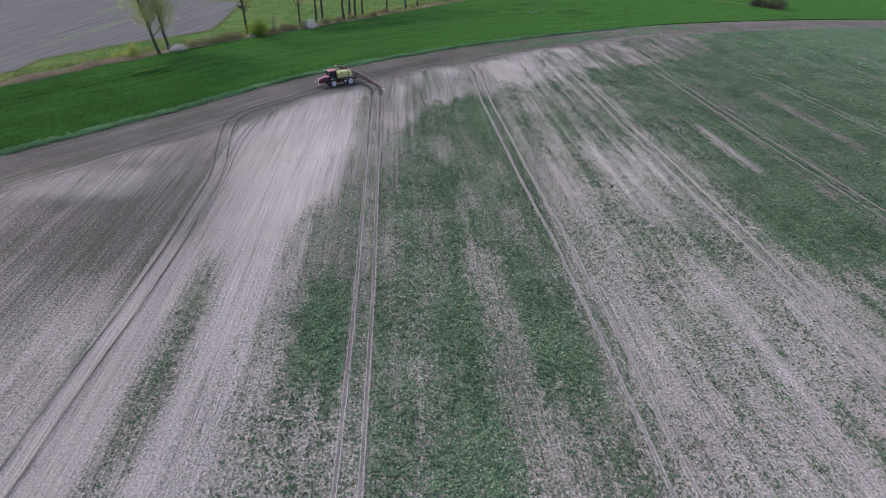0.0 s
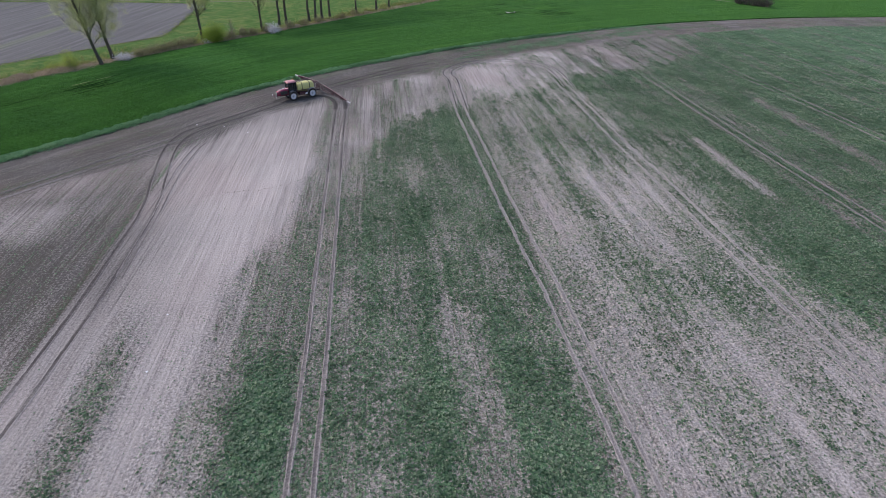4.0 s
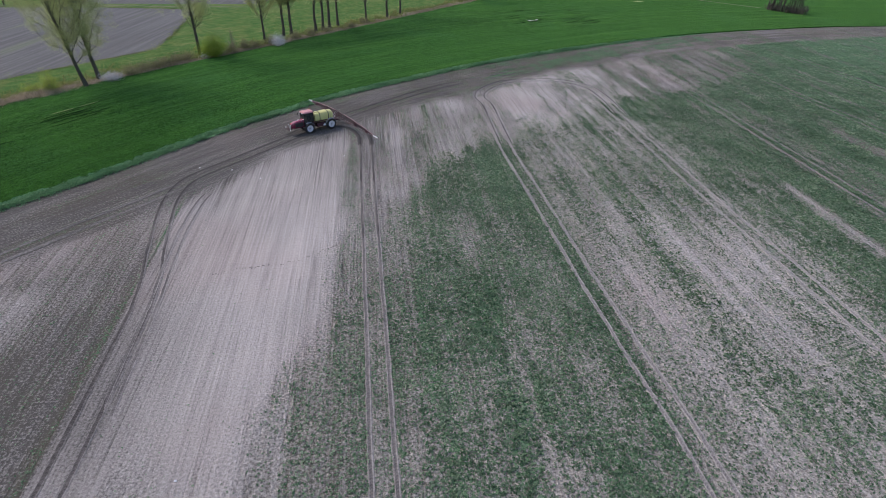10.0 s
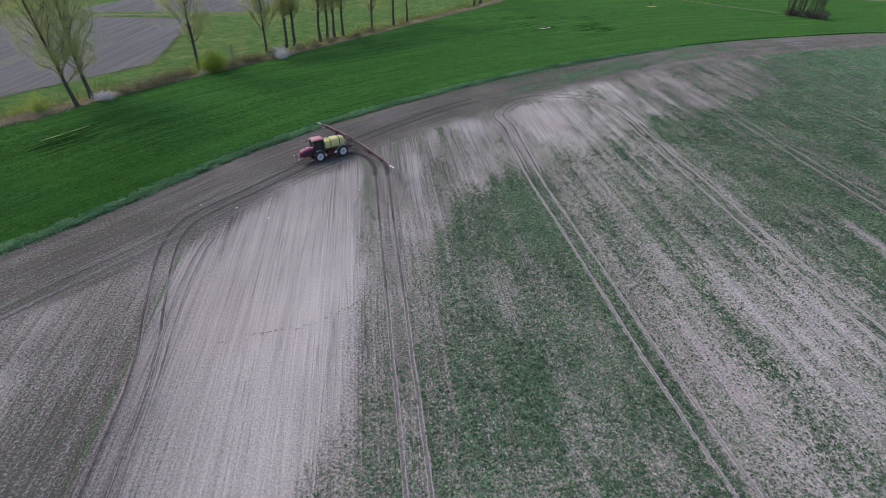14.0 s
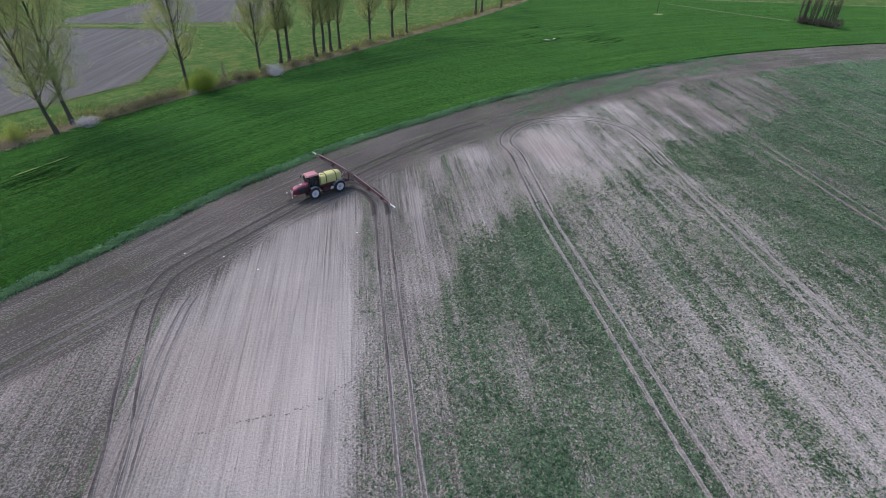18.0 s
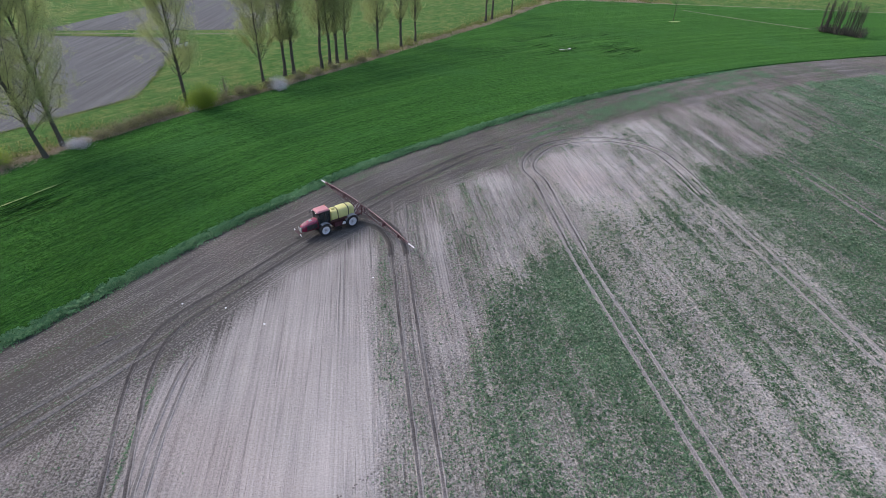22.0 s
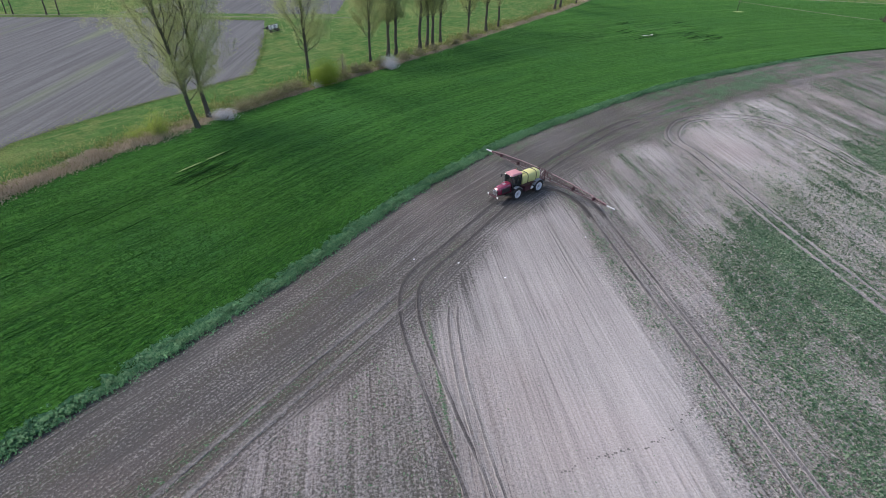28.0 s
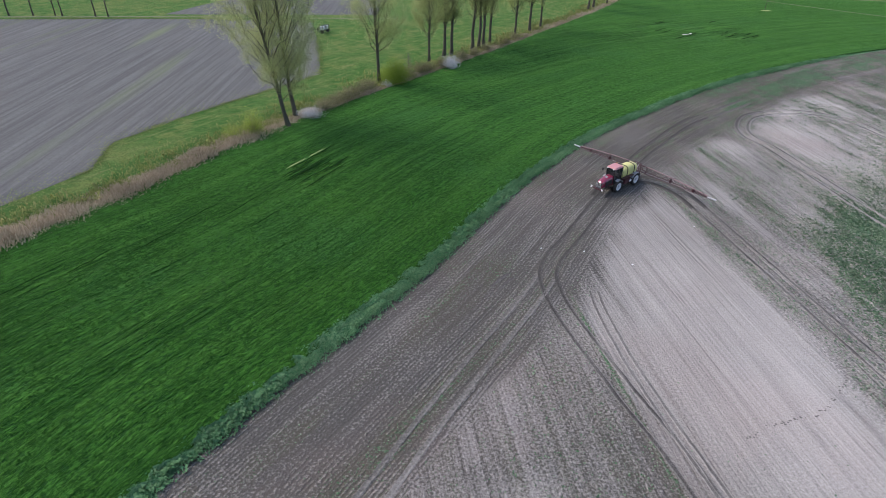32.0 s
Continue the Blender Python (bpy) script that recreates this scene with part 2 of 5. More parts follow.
    green = g.mix(g.step(g.noise(pos, 4.4, 4, 0.7), 0.36, 0.64), CROP_A, CROP_B)
    soil = g.mix(g.math("MULTIPLY", cover, g.step(crop, 0.0, 0.22)), soil, green)
    h = g.math("ADD", g.math("MULTIPLY", fine, 0.6), g.math("ADD", g.math("MULTIPLY", clods, 1.2), g.math("MULTIPLY", grit, g.step(crop, 0.0, 0.16, 0.15, 0.7))))
    h = g.math("ADD", h, g.math("MULTIPLY", g.math("MULTIPLY", fur, headland), 0.2))
    h = g.math("SUBTRACT", h, g.math("MULTIPLY", scratch, 0.25))
    g.bump(g.math("ADD", h, g.math("MULTIPLY", cover, 0.8)), 1.0, 0.10)
    return g.done(soil, 0.95, 0, 0.1)


def wheat_material():
    """Young cereal stand seen from above: rows along the field edge, lodged streaks, lighter and bluer patches."""
    g = Graph("young_wheat")
    pos = g.geo.outputs["Position"]
    a, b = g.attr("across"), g.attr("along")
    rc = g.xyz(a, b)
    fine = g.noise(g.scaled(rc, (2.5, 0.8, 0)), 1.0, 4, 0.65)
    band = g.noise(g.scaled(rc, (0.42, 0.012, 0)), 1.0, 3, 0.6)
    line = g.noise(g.scaled(rc, (1.5, 0.03, 0)), 1.0, 2, 0.5)
    blot = g.noise(pos, 0.045, 4, 0.6)
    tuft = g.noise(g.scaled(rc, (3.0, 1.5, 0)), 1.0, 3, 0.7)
    c = g.mix(g.step(fine, 0.38, 0.62), WHEAT_A, WHEAT_B)
    c = g.mix(g.step(band, 0.38, 0.68, 0.0, 0.6), c, WHEAT_C)
    c = g.mix(g.step(blot, 0.5, 0.68, 0.0, 0.55), c, WHEAT_D)
    # shade in the gaps between rows and tufts is painted as darker green
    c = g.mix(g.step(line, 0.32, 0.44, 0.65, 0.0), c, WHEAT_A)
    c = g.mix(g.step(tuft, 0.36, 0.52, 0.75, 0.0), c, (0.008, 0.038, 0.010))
    # lodged streaks: flattened straw-coloured strips, and their shaded gaps painted dark
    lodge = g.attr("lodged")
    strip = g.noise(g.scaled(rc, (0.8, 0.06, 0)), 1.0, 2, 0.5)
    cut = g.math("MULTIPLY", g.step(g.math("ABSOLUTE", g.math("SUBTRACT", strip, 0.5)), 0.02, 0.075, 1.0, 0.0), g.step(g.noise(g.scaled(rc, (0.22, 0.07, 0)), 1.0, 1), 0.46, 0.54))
    # long thin row gaps, their shade painted in with the dark green
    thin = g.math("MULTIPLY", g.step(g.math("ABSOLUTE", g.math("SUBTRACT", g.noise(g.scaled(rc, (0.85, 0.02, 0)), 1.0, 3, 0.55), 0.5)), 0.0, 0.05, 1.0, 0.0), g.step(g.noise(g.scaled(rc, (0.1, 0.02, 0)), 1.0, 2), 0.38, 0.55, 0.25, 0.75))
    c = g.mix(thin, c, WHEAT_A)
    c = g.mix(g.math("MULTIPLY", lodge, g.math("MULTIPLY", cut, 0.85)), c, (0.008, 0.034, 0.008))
    c = g.mix(g.math("MULTIPLY", lodge, g.step(strip, 0.40, 0.36, 0.0, 0.4)), c, (0.10, 0.19, 0.05))
    h = g.math("ADD", g.math("ADD", g.math("MULTIPLY", fine, 1.8), g.math("MULTIPLY", tuft, 1.0)), g.math("MULTIPLY", band, 0.8))
    h = g.math("ADD", h, g.math("MULTIPLY", g.math("MULTIPLY", lodge, cut), -0.9))
    g.bump(h, 1.0, 0.32)
    g.bsdf.inputs["Sheen Weight"].default_value = 0.2
    g.bsdf.inputs["Sheen Tint"].default_value = (0.42, 0.85, 0.25, 1)
    return g.done(c, 1.0, 0, 0.03)


def meadow_material():
    g = Graph("rough_meadow_grass")
    pos = g.geo.outputs["Position"]
    blot, mid, fine = g.noise(pos, 0.05, 4, 0.6), g.noise(pos, 0.5, 4, 0.6), g.noise(pos, 3.5, 4, 0.7)
    c = g.mix(g.step(mid, 0.3, 0.7), (0.058, 0.152, 0.034), (0.122, 0.218, 0.06))
    c = g.mix(g.step(blot, 0.5, 0.7, 0.0, 0.6), c, (0.23, 0.26, 0.09))
    c = g.mix(g.step(g.noise(pos, 0.22, 3, 0.6), 0.5, 0.64, 0.0, 0.6), c, (0.21, 0.245, 0.08))
    mp = g.n.new("ShaderNodeMapping")
    mp.inputs["Rotation"].default_value = (0, 0, radians(-48))
    g.l.new(pos, mp.inputs[0])
    c = g.mix(g.step(g.noise(g.scaled(mp.outputs[0], (0.12, 1.1, 0)), 1.0, 4, 0.65), 0.5, 0.68, 0.0, 0.55), c, (0.27, 0.275, 0.12))
    c = g.mix(g.step(fine, 0.38, 0.56, 0.55, 0.0), c, (0.045, 0.08, 0.02))
    g.bump(g.math("ADD", fine, mid), 1.0, 0.4)
    return g.done(c, 1.0, 0, 0.05)


def tilled_material():
    """Grey-brown tilled land with thin green lines of volunteer grass along the passes."""
    g = Graph("tilled_soil")
    pos = g.geo.outputs["Position"]
    mp = g.n.new("ShaderNodeMapping")
    mp.inputs["Rotation"].default_value = (0, 0, radians(8.7))
    g.l.new(pos, mp.inputs[0])
    rows = g.noise(g.scaled(mp.outputs[0], (1.0, 0.025, 0)), 1.0, 5, 0.7)
    wide = g.noise(g.scaled(mp.outputs[0], (0.09, 0.006, 0)), 1.0, 3, 0.6)
    fine = g.noise(pos, 3.0, 4, 0.7)
    c = g.mix(g.step(rows, 0.32, 0.68), (0.103, 0.104, 0.103), (0.168, 0.168, 0.166))
    c = g.mix(g.step(fine, 0.3, 0.6, 0.45, 0.0), c, (0.085, 0.08, 0.077))
    c = g.mix(g.step(wide, 0.56, 0.72, 0.0, 0.6), c, (0.17, 0.21, 0.09))
    c = g.mix(g.step(g.noise(pos, 0.035, 3, 0.6), 0.5, 0.7, 0.0, 0.35), c, (0.115, 0.105, 0.102))
    g.bump(g.math("ADD", rows, fine), 0.8, 0.15)
    return g.done(c, 0.95, 0, 0.1)


def rut_material(name, a, b, press=0.9, lift=0.0, wide=1.0):
    """Pressed soil in a wheel track, with the bars left by the tyre lugs."""
    g = Graph(name)
    u, v = g.attr("u"), g.attr("v")
    pos = g.geo.outputs["Position"]
    bars = g.math("SINE", g.math("MULTIPLY", g.math("ADD", v, g.math("ABSOLUTE", u)), 2 * math.pi / 0.26))
    n = g.noise(pos, 3.4, 4, 0.7)
    wear = g.noise(g.xyz(g.math("MULTIPLY", v, 0.12), g.math("MULTIPLY", u, 2.0)), 1.0, 3, 0.6)
    fold = g.math("ADD", u, g.math("MULTIPLY", g.math("SUBTRACT", g.noise(g.scaled(g.xyz(v, 0.0), (0.6, 1, 1)), 1.0, 3), 0.5), 0.16))
    pressed = g.step(g.math("ABSOLUTE", g.math("ADD", fold, 0.03)), 0.08 * wide, 0.17 * wide, 1.0, 0.0)
    t = g.math("ADD", g.math("MULTIPLY", g.math("MULTIPLY", bars, pressed), 0.28), n, clamp=True)
    tone = g.math("ADD", g.attr("pale"), g.math("MULTIPLY", g.math("SUBTRACT", n, 0.5), 1.2))
    # one shoulder is painted paler than the other, as the rut's lit side
    tone = g.math("ADD", tone, g.step(u, 0.06, 0.16, lift, lift + 0.1), clamp=True)
    loose = g.mix(tone, SOIL_DARK, SOIL_PALE)
    c = g.mix(g.math("MULTIPLY", pressed, g.step(wear, 0.35, 0.65, press, press * 0.4)), loose, g.mix(t, tuple(q * 0.8 for q in a), b))
    g.bump(g.math("ADD", g.math("MULTIPLY", g.math("MULTIPLY", bars, pressed), 0.3), g.math("MULTIPLY", n, 2.0)), 0.8, 0.06)
    return g.done(c, 0.95, 0, 0.1)


SOIL_DARK, SOIL_PALE = (0.094, 0.088, 0.080), (0.52, 0.478, 0.450)
CROP_A, CROP_B = (0.052, 0.120, 0.058), (0.165, 0.265, 0.148)
WHEAT_A, WHEAT_B, WHEAT_C, WHEAT_D = (0.010, 0.050, 0.007), (0.050, 0.158, 0.022), (0.072, 0.186, 0.029), (0.042, 0.130, 0.032)
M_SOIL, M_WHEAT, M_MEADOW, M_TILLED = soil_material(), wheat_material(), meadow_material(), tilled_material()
M_RUT_DARK = rut_material("fresh_wheel_rut", (0.034, 0.030, 0.029), (0.100, 0.090, 0.087), 0.95, -0.12, 1.25)
M_RUT_FRESH = rut_material("turned_wheel_rut", (0.024, 0.022, 0.021), (0.078, 0.07, 0.068), 1.0, -0.3, 2.1)
M_RUT_PALE = rut_material("old_wheel_rut", (0.17, 0.152, 0.145), (0.30, 0.27, 0.26), 0.75, -0.12)
M_RUT_FAINT = rut_material("faint_wheel_rut", (0.2, 0.18, 0.17), (0.33, 0.3, 0.285), 0.15, 0.08)
M_RUT_MID = rut_material("weathered_wheel_rut", (0.075, 0.068, 0.065), (0.17, 0.153, 0.148), 0.9, -0.03)
M_CROP = leaf_material("crop_leaf", (0.068, 0.148, 0.076), (0.33, 0.415, 0.28), glow=0.4)
M_WEED = leaf_material("border_weed_leaf", (0.13, 0.34, 0.16), (0.36, 0.60, 0.34), glow=0.58)
M_BLADE = leaf_material("wheat_blade", (0.018, 0.085, 0.010), (0.085, 0.23, 0.036), 0.9, 0.25)
M_SPRING = leaf_material("spring_leaf", (0.43, 0.47, 0.20), (0.60, 0.64, 0.31), glow=0.55)
M_SHRUB = leaf_material("shrub_leaf", (0.30, 0.40, 0.07), (0.50, 0.58, 0.15), glow=0.55)
M_ROUND = leaf_material("round_shrub_leaf", (0.20, 0.31, 0.04), (0.44, 0.53, 0.11), glow=0.45)
M_TWIG = leaf_material("bare_twig", (0.23, 0.195, 0.145), (0.42, 0.36, 0.27), 0.9, 0.0)
M_HEDGE = leaf_material("budding_twig", (0.24, 0.225, 0.12), (0.42, 0.40, 0.21), 0.9, 0.2)
M_BRUSH = leaf_material("dark_brush", (0.07, 0.062, 0.056), (0.17, 0.15, 0.13), 0.9, 0.0)
M_BLOSSOM = leaf_material("white_blossom", (0.72, 0.70, 0.72), (0.85, 0.84, 0.86), glow=0.3)
M_DRYGRASS = leaf_material("ditch_grass", (0.20, 0.25, 0.07), (0.40, 0.38, 0.17), 0.9, 0.3)
M_MARGIN = leaf_material("margin_grass_leaf", (0.12, 0.20, 0.05), (0.32, 0.35, 0.14), 0.9, 0.35)
M_REED = leaf_material("dry_reed", (0.46, 0.37, 0.26), (0.74, 0.62, 0.47), 0.8, 0.2)


g = Graph("earth_track")
M_TRACK = g.done(g.mix(g.noise(g.geo.outputs["Position"], 1.0, 4), (0.12, 0.135, 0.075), (0.21, 0.215, 0.14)), 0.95, 0, 0.1)
g = Graph("dry_path")
M_PATH = g.done(g.mix(g.noise(g.geo.outputs["Position"], 1.2, 4), (0.15, 0.185, 0.10), (0.26, 0.285, 0.175)), 0.95, 0, 0.1)


def bark_material():
    g = Graph("poplar_bark")
    co = g.n.new("ShaderNodeTexCoord").outputs["Object"]
    n = g.noise(g.scaled(co, (3, 3, 0.8)), 1.5, 5, 0.7)
    c = g.mix(n, (0.045, 0.042, 0.035), (0.16, 0.145, 0.11))
    c = g.mix(g.step(g.noise(co, 0.4, 3), 0.5, 0.7, 0.0, 0.4), c, (0.12, 0.13, 0.07))
    g.bump(n, 0.8, 0.05)
    return g.done(c, 0.9, 0, 0.15)


M_BARK = bark_material()
M_RED = paint("machine_red", (0.22, 0.012, 0.045), 0.16, dirt=0.3, dirt_color=(0.42, 0.25, 0.27))
M_RED.node_tree.nodes["Principled BSDF"].inputs["Coat Weight"].default_value = 0.8
M_ROOF = paint("faded_red_roof", (0.60, 0.25, 0.26), 0.4, dirt=0.4, dirt_color=(0.6, 0.46, 0.44))
M_BOOM = paint("dark_red_boom", (0.06, 0.013, 0.022), 0.5)
M_DUST = paint("dusty_red_paint", (0.34, 0.20, 0.21), 0.6, dirt=0.8, dirt_color=(0.6, 0.53, 0.52))
M_YELLOW = paint("yellow_tank_plastic", (0.66, 0.63, 0.24), 0.45, dirt=0.25)
M_BLACK = paint("black_plastic", (0.02, 0.02, 0.022), 0.5)
M_TYRE = paint("tyre_rubber", (0.028, 0.026, 0.026), 0.85, dirt=0.6)
M_RIM = paint("pale_rim", (0.72, 0.71, 0.74), 0.35, dirt=0.25)
M_GREY = paint("grey_mudguard", (0.30, 0.30, 0.32), 0.5)
M_WHITE = paint("white_paint", (0.75, 0.75, 0.76), 0.4, dirt=0.2)
M_STEEL = paint("galvanised_steel", (0.45, 0.45, 0.46), 0.4, 0.8)


def glass_material():
    g = Graph("cab_glass")
    g.bsdf.inputs["Transmission Weight"].default_value = 0.85
    g.bsdf.inputs["IOR"].default_value = 1.45
    return g.done((0.10, 0.13, 0.14), 0.05, 0, 0.5)


M_GLASS = glass_material()

from mathutils import geometry

# ---- the plan: field edge, hedge line ----
# each pair: a point on the edge of the sprayed field, and the one across the wheat from it
PAIRS = [((-110, -75), (-165, -65)), ((-75, -14), (-115, 2)), ((-61.9, 6.4), (-86, 40.8)), ((-48.6, 21.5), (-74.4, 55.6)),
         ((-38.9, 32.1), (-62.4, 72.6)), ((-26.4, 47.9), (-53.9, 82)), ((-16.9, 58.1), (-39.3, 97)), ((-6.2, 68.5), (-24, 113.2)),
         ((6.9, 78.4), (-5, 133.2)), ((23, 89.6), (15.4, 156)), ((43, 101.4), (45.8, 190)), ((62, 110.6), (81, 229)),
         ((84, 120.2), (126, 219)), ((105, 127.4), (170, 209)), ((127, 132.2), (205, 200)), ((149, 136), (240, 192)), ((185, 138), (290, 184)), ((330, 140), (430, 172))]
EDGE = curve_through([a for a, b in PAIRS], 22)
FAR = curve_through([b for a, b in PAIRS], 22)
EDGE_S = np.r_[0, np.cumsum(np.hypot(*np.diff(EDGE, axis=0).T))]


def edge_distance(x, y):
    """Metres from the wheat's edge, positive inside the sprayed field, and the run along that edge."""
    x, y = np.ravel(x), np.ravel(y)
    d, s = np.empty(len(x)), np.empty(len(x))
    a, b = EDGE[:-1], EDGE[1:]
    ab = b - a
    ll = (ab**2).sum(1)
    for i in range(0, len(x), 6000):
        p = np.stack([x[i:i + 6000], y[i:i + 6000]], 1)[:, None]
        t = np.clip(((p - a) * ab).sum(2) / ll, 0, 1)
        q = ((p - a - t[..., None] * ab) ** 2).sum(2)
        j = q.argmin(1)
        k = np.arange(len(j))
        d[i:i + 6000] = np.sqrt(q[k, j])
        s[i:i + 6000] = EDGE_S[j] + t[k, j] * np.sqrt(ll[j])
    return np.where(np.interp(x, EDGE[:, 0], EDGE[:, 1]) > y, d, -d), s


def blob(x, y, cx, cy, rx, ry, soft=0.5):
    """1 inside a rounded patch of those half sizes, fading out over its rim."""
    w = 0.35 * (vnoise(x / 3.1, y / 7.0, 5) - 0.5) + 0.25 * (vnoise(x / 0.9, y / 5.0, 6) - 0.5)
    r = (np.abs((x - cx) / rx) ** 3 + np.abs((y - cy) / ry) ** 3) ** (1 / 3.0) + w
    return 1 - smooth(1 - soft * 0.5, 1 + soft * 0.5, r)


# patches of the stand: centre, half sizes, thickness of the crop there, how far it takes over
THICK = [(-18.3, -9.5, 1.4, 4.5, 0.36, 0.9), (-20.2, 13, 0.9, 3, 0.2, 0.7), (-2.7, -36, 1.9, 8, 0.85, 1), (8.5, -30, 3.5, 20, 0.62, 0.8), (19.5, -36, 3.2, 10, 0.70, 0.9), (-17, -38, 1.8, 19, 0.42, 1),
         (14, 8, 8, 24, 0.53, 0.7), (18, 27, 3.5, 8, 0.70, 0.8), (8, 8, 2.5, 8, 0.58, 0.6), (36, 47, 7, 8, 0.48, 0.6), (56, 58, 8, 7, 0.66, 0.8), (62, 40, 8, 16, 0.62, 0.7),
         (58, -20, 4, 7, 0.74, 0.8), (67, 14, 4, 22, 0.70, 0.8), (78, 40, 5, 30, 0.70, 0.8), (11, -5, 2, 6, 0.66, 0.8), (15.3, -17, 1.6, 5, 0.72, 0.8)]
THIN = [(-12, 22, 8.0, 25, 0.0, 1), (-11.8, -34, 3.0, 26, 0.14, 1), (-14, -8, 6, 15, 0.05, 1), (-21.5, -20, 2.4, 50, 0.06, 0.9), (31, 64, 5.6, 11, 0.04, 0.85),
        (13.2, -25, 1.3, 6, 0.32, 0.9), (12.8, -11, 0.7, 5, 0.36, 0.8), (19.2, -15, 1.2, 5, 0.36, 0.8), (44, 4, 2.0, 10, 0.24, 0.9), (37, 4, 1.5, 9, 0.26, 0.9), (41.5, -8, 2.2, 8, 0.32, 0.8),
        (30, -4, 1.8, 9, 0.30, 0.8), (61.3, 11, 1.3, 12, 0.26, 0.9), (50.5, 2, 1.2, 12, 0.34, 0.8), (86, 30, 1.5, 20, 0.34, 0.8),
        (12.2, 11.5, 1.3, 6, 0.34, 0.85), (3.2, 13, 1.9, 13, 0.36, 0.8), (17.5, 9.5, 0.9, 5, 0.42, 0.7)]
# beyond this line the crop gives out towards the headland
GREEN_X = [-30, 1.3, 5.4, 8.2, 14.4, 20.8, 27.6, 36.7, 51.3, 68.3, 80, 89, 105, 130]
GREEN_Y = [11, 14, 22, 29, 38, 42, 49.4, 55.2, 64.7, 68.2, 75.2, 79, 92, 112]


def XB(y):
    """Where the crop begins beside the bare strip."""
    return -4.0 - 5.5 * smooth(10, -22, y)


def stand(x, y, ed):
    """Thickness of the crop, and how pale and dry the soil is, at plan points (0 to 1)."""
    main = 0.565 - 0.075 * smooth(20, 26, x)
    main += 0.15 * smooth(50, 62, x) + 0.14 * smooth(78, 105, x) + 0.05 * smooth(27, 32, x) * (1 - smooth(-22, -8, y)) - 0.11 * smooth(20, 40, y) * smooth(20, 28, x) * (1 - smooth(50, 60, x)) - 0.08 * smooth(24, 30, x) * (1 - smooth(50, 58, x)) * (1 - smooth(14, 30, y))
    main -= 0.14 * smooth(12, 14, x) * (1 - smooth(-32, -20, y))
    c = np.where(x < -24.5, 0.17, main)
    c = np.where((x < 1.5) & (x > -24.5), 0.05 + np.where(y > 30, 0.27, 0.33) * smooth(-1.6, 1.2, x - XB(y) + 3.0 * (vnoise(x / 1.5, y / 4.0, 33) - 0.5)), c)
    for cx, cy, rx, ry, v, k in THICK + THIN:
        m = blob(x, y, cx, cy, rx, ry, 1.15) * k
        c = c * (1 - m) + v * m
    # the dry ground where the crop gives out, and the headland itself
    dry = smooth(-4, 4, y - np.interp(x, GREEN_X, GREEN_Y) + 7 * (vnoise(x / 1.6, y / 9, 8) - 0.5)) * smooth(-3, 1, x)
    c = c * (1 - dry) + np.minimum(c, 0.20 + 0.12 * smooth(0.4, 0.7, vnoise(x / 2.2, y / 14, 17)) + 0.16 * smooth(55, 80, x) + 0.30 * smooth(84, 108, x)) * dry
    lim = 15.5 + 3 * (vnoise(x / 5, y / 5, 3) - 0.5)
    head = 1 - smooth(lim - 3, lim + 3, ed)
    hc = 0.2 + 0.06 * smooth(0, 15, x) + 0.30 * smooth(20, 36, x) * (1 - smooth(95, 115, x)) * (1 - smooth(9, 14, ed)) * (0.5 + 0.5 * smooth(0.35, 0.65, vnoise((x + y) / 3, ed / 1.2, 19))) + 0.1 * smooth(0.5, 0.75, vnoise(ed / 2.5, (x + y) / 14, 9)) + 0.08 * smooth(14, 30, x) * (1 - smooth(80, 100, x)) * smooth(0.4, 0.65, vnoise(ed / 2.2, (x + y) / 20, 10))
    c = c * (1 - head) + hc * head
    k = smooth(0.04, 0.2, c)
    u, v = np.where(head > 0.5, ed, x), np.where(head > 0.5, 0.7 * (x + y), y)
    c += k * (0.22 * (vnoise(u / 0.7, v / 20, 1) - 0.5) + 0.17 * (vnoise(u / 2.6, v / 40, 2) - 0.5) + 0.10 * (vnoise(x / 4, y / 6, 4) - 0.5) + 0.07 * (vnoise(x / 0.8, y / 1.3, 7) - 0.5))
    c += k * smooth(45, 70, np.hypot(x, y)) * (0.20 * (vnoise(x / 1.1, y / 2.6, 35) - 0.5) + 0.16 * (vnoise(x / 0.9, y / 30, 36) - 0.5))
    c += (0.26 * smooth(50, 62, x) + 0.2 * smooth(85, 110, x)) * k * (vnoise(x / 2.2, y / 50, 34) - 0.5)
    bare = 1 - smooth(0.04, 0.32, c)
    p = 0.49 + 0.16 * bare
    p = p + 0.02 * smooth(-21, -15, x) * (1 - smooth(-4, -1, x)) - 0.13 * smooth(-9, -5, x) * (1 - smooth(2, 6, x)) * (1 - smooth(2, 14, y)) * smooth(-50, -34, y) + 0.07 * smooth(22, 36, y) * smooth(3, 12, x) * (1 - smooth(50, 60, x)) + (0.06 + 0.07 * smooth(-30, -12, y)) * smooth(26, 32, x) * (1 - smooth(56, 64, x)) * (1 - smooth(12, 26, y))
    loam = (1 - smooth(-29, -19.0, x - 3.5 * blob(x, y, -24, -10, 9, 14, 1.4) + 0.02 * y)) * (1 - 0.85 * blob(x, y, -24, -46, 9, 16, 0.9)) * (1 - 0.7 * blob(x, y, -40, -1, 8, 5, 0.9))
    p = p - dry * (0.2 - 0.13 * smooth(0.45, 0.7, vnoise(x / 5, y / 9, 18)) - 0.1 * smooth(26, 40, x)) + 0.13 * blob(x, y, 31, 64, 6.0, 11, 1.9)
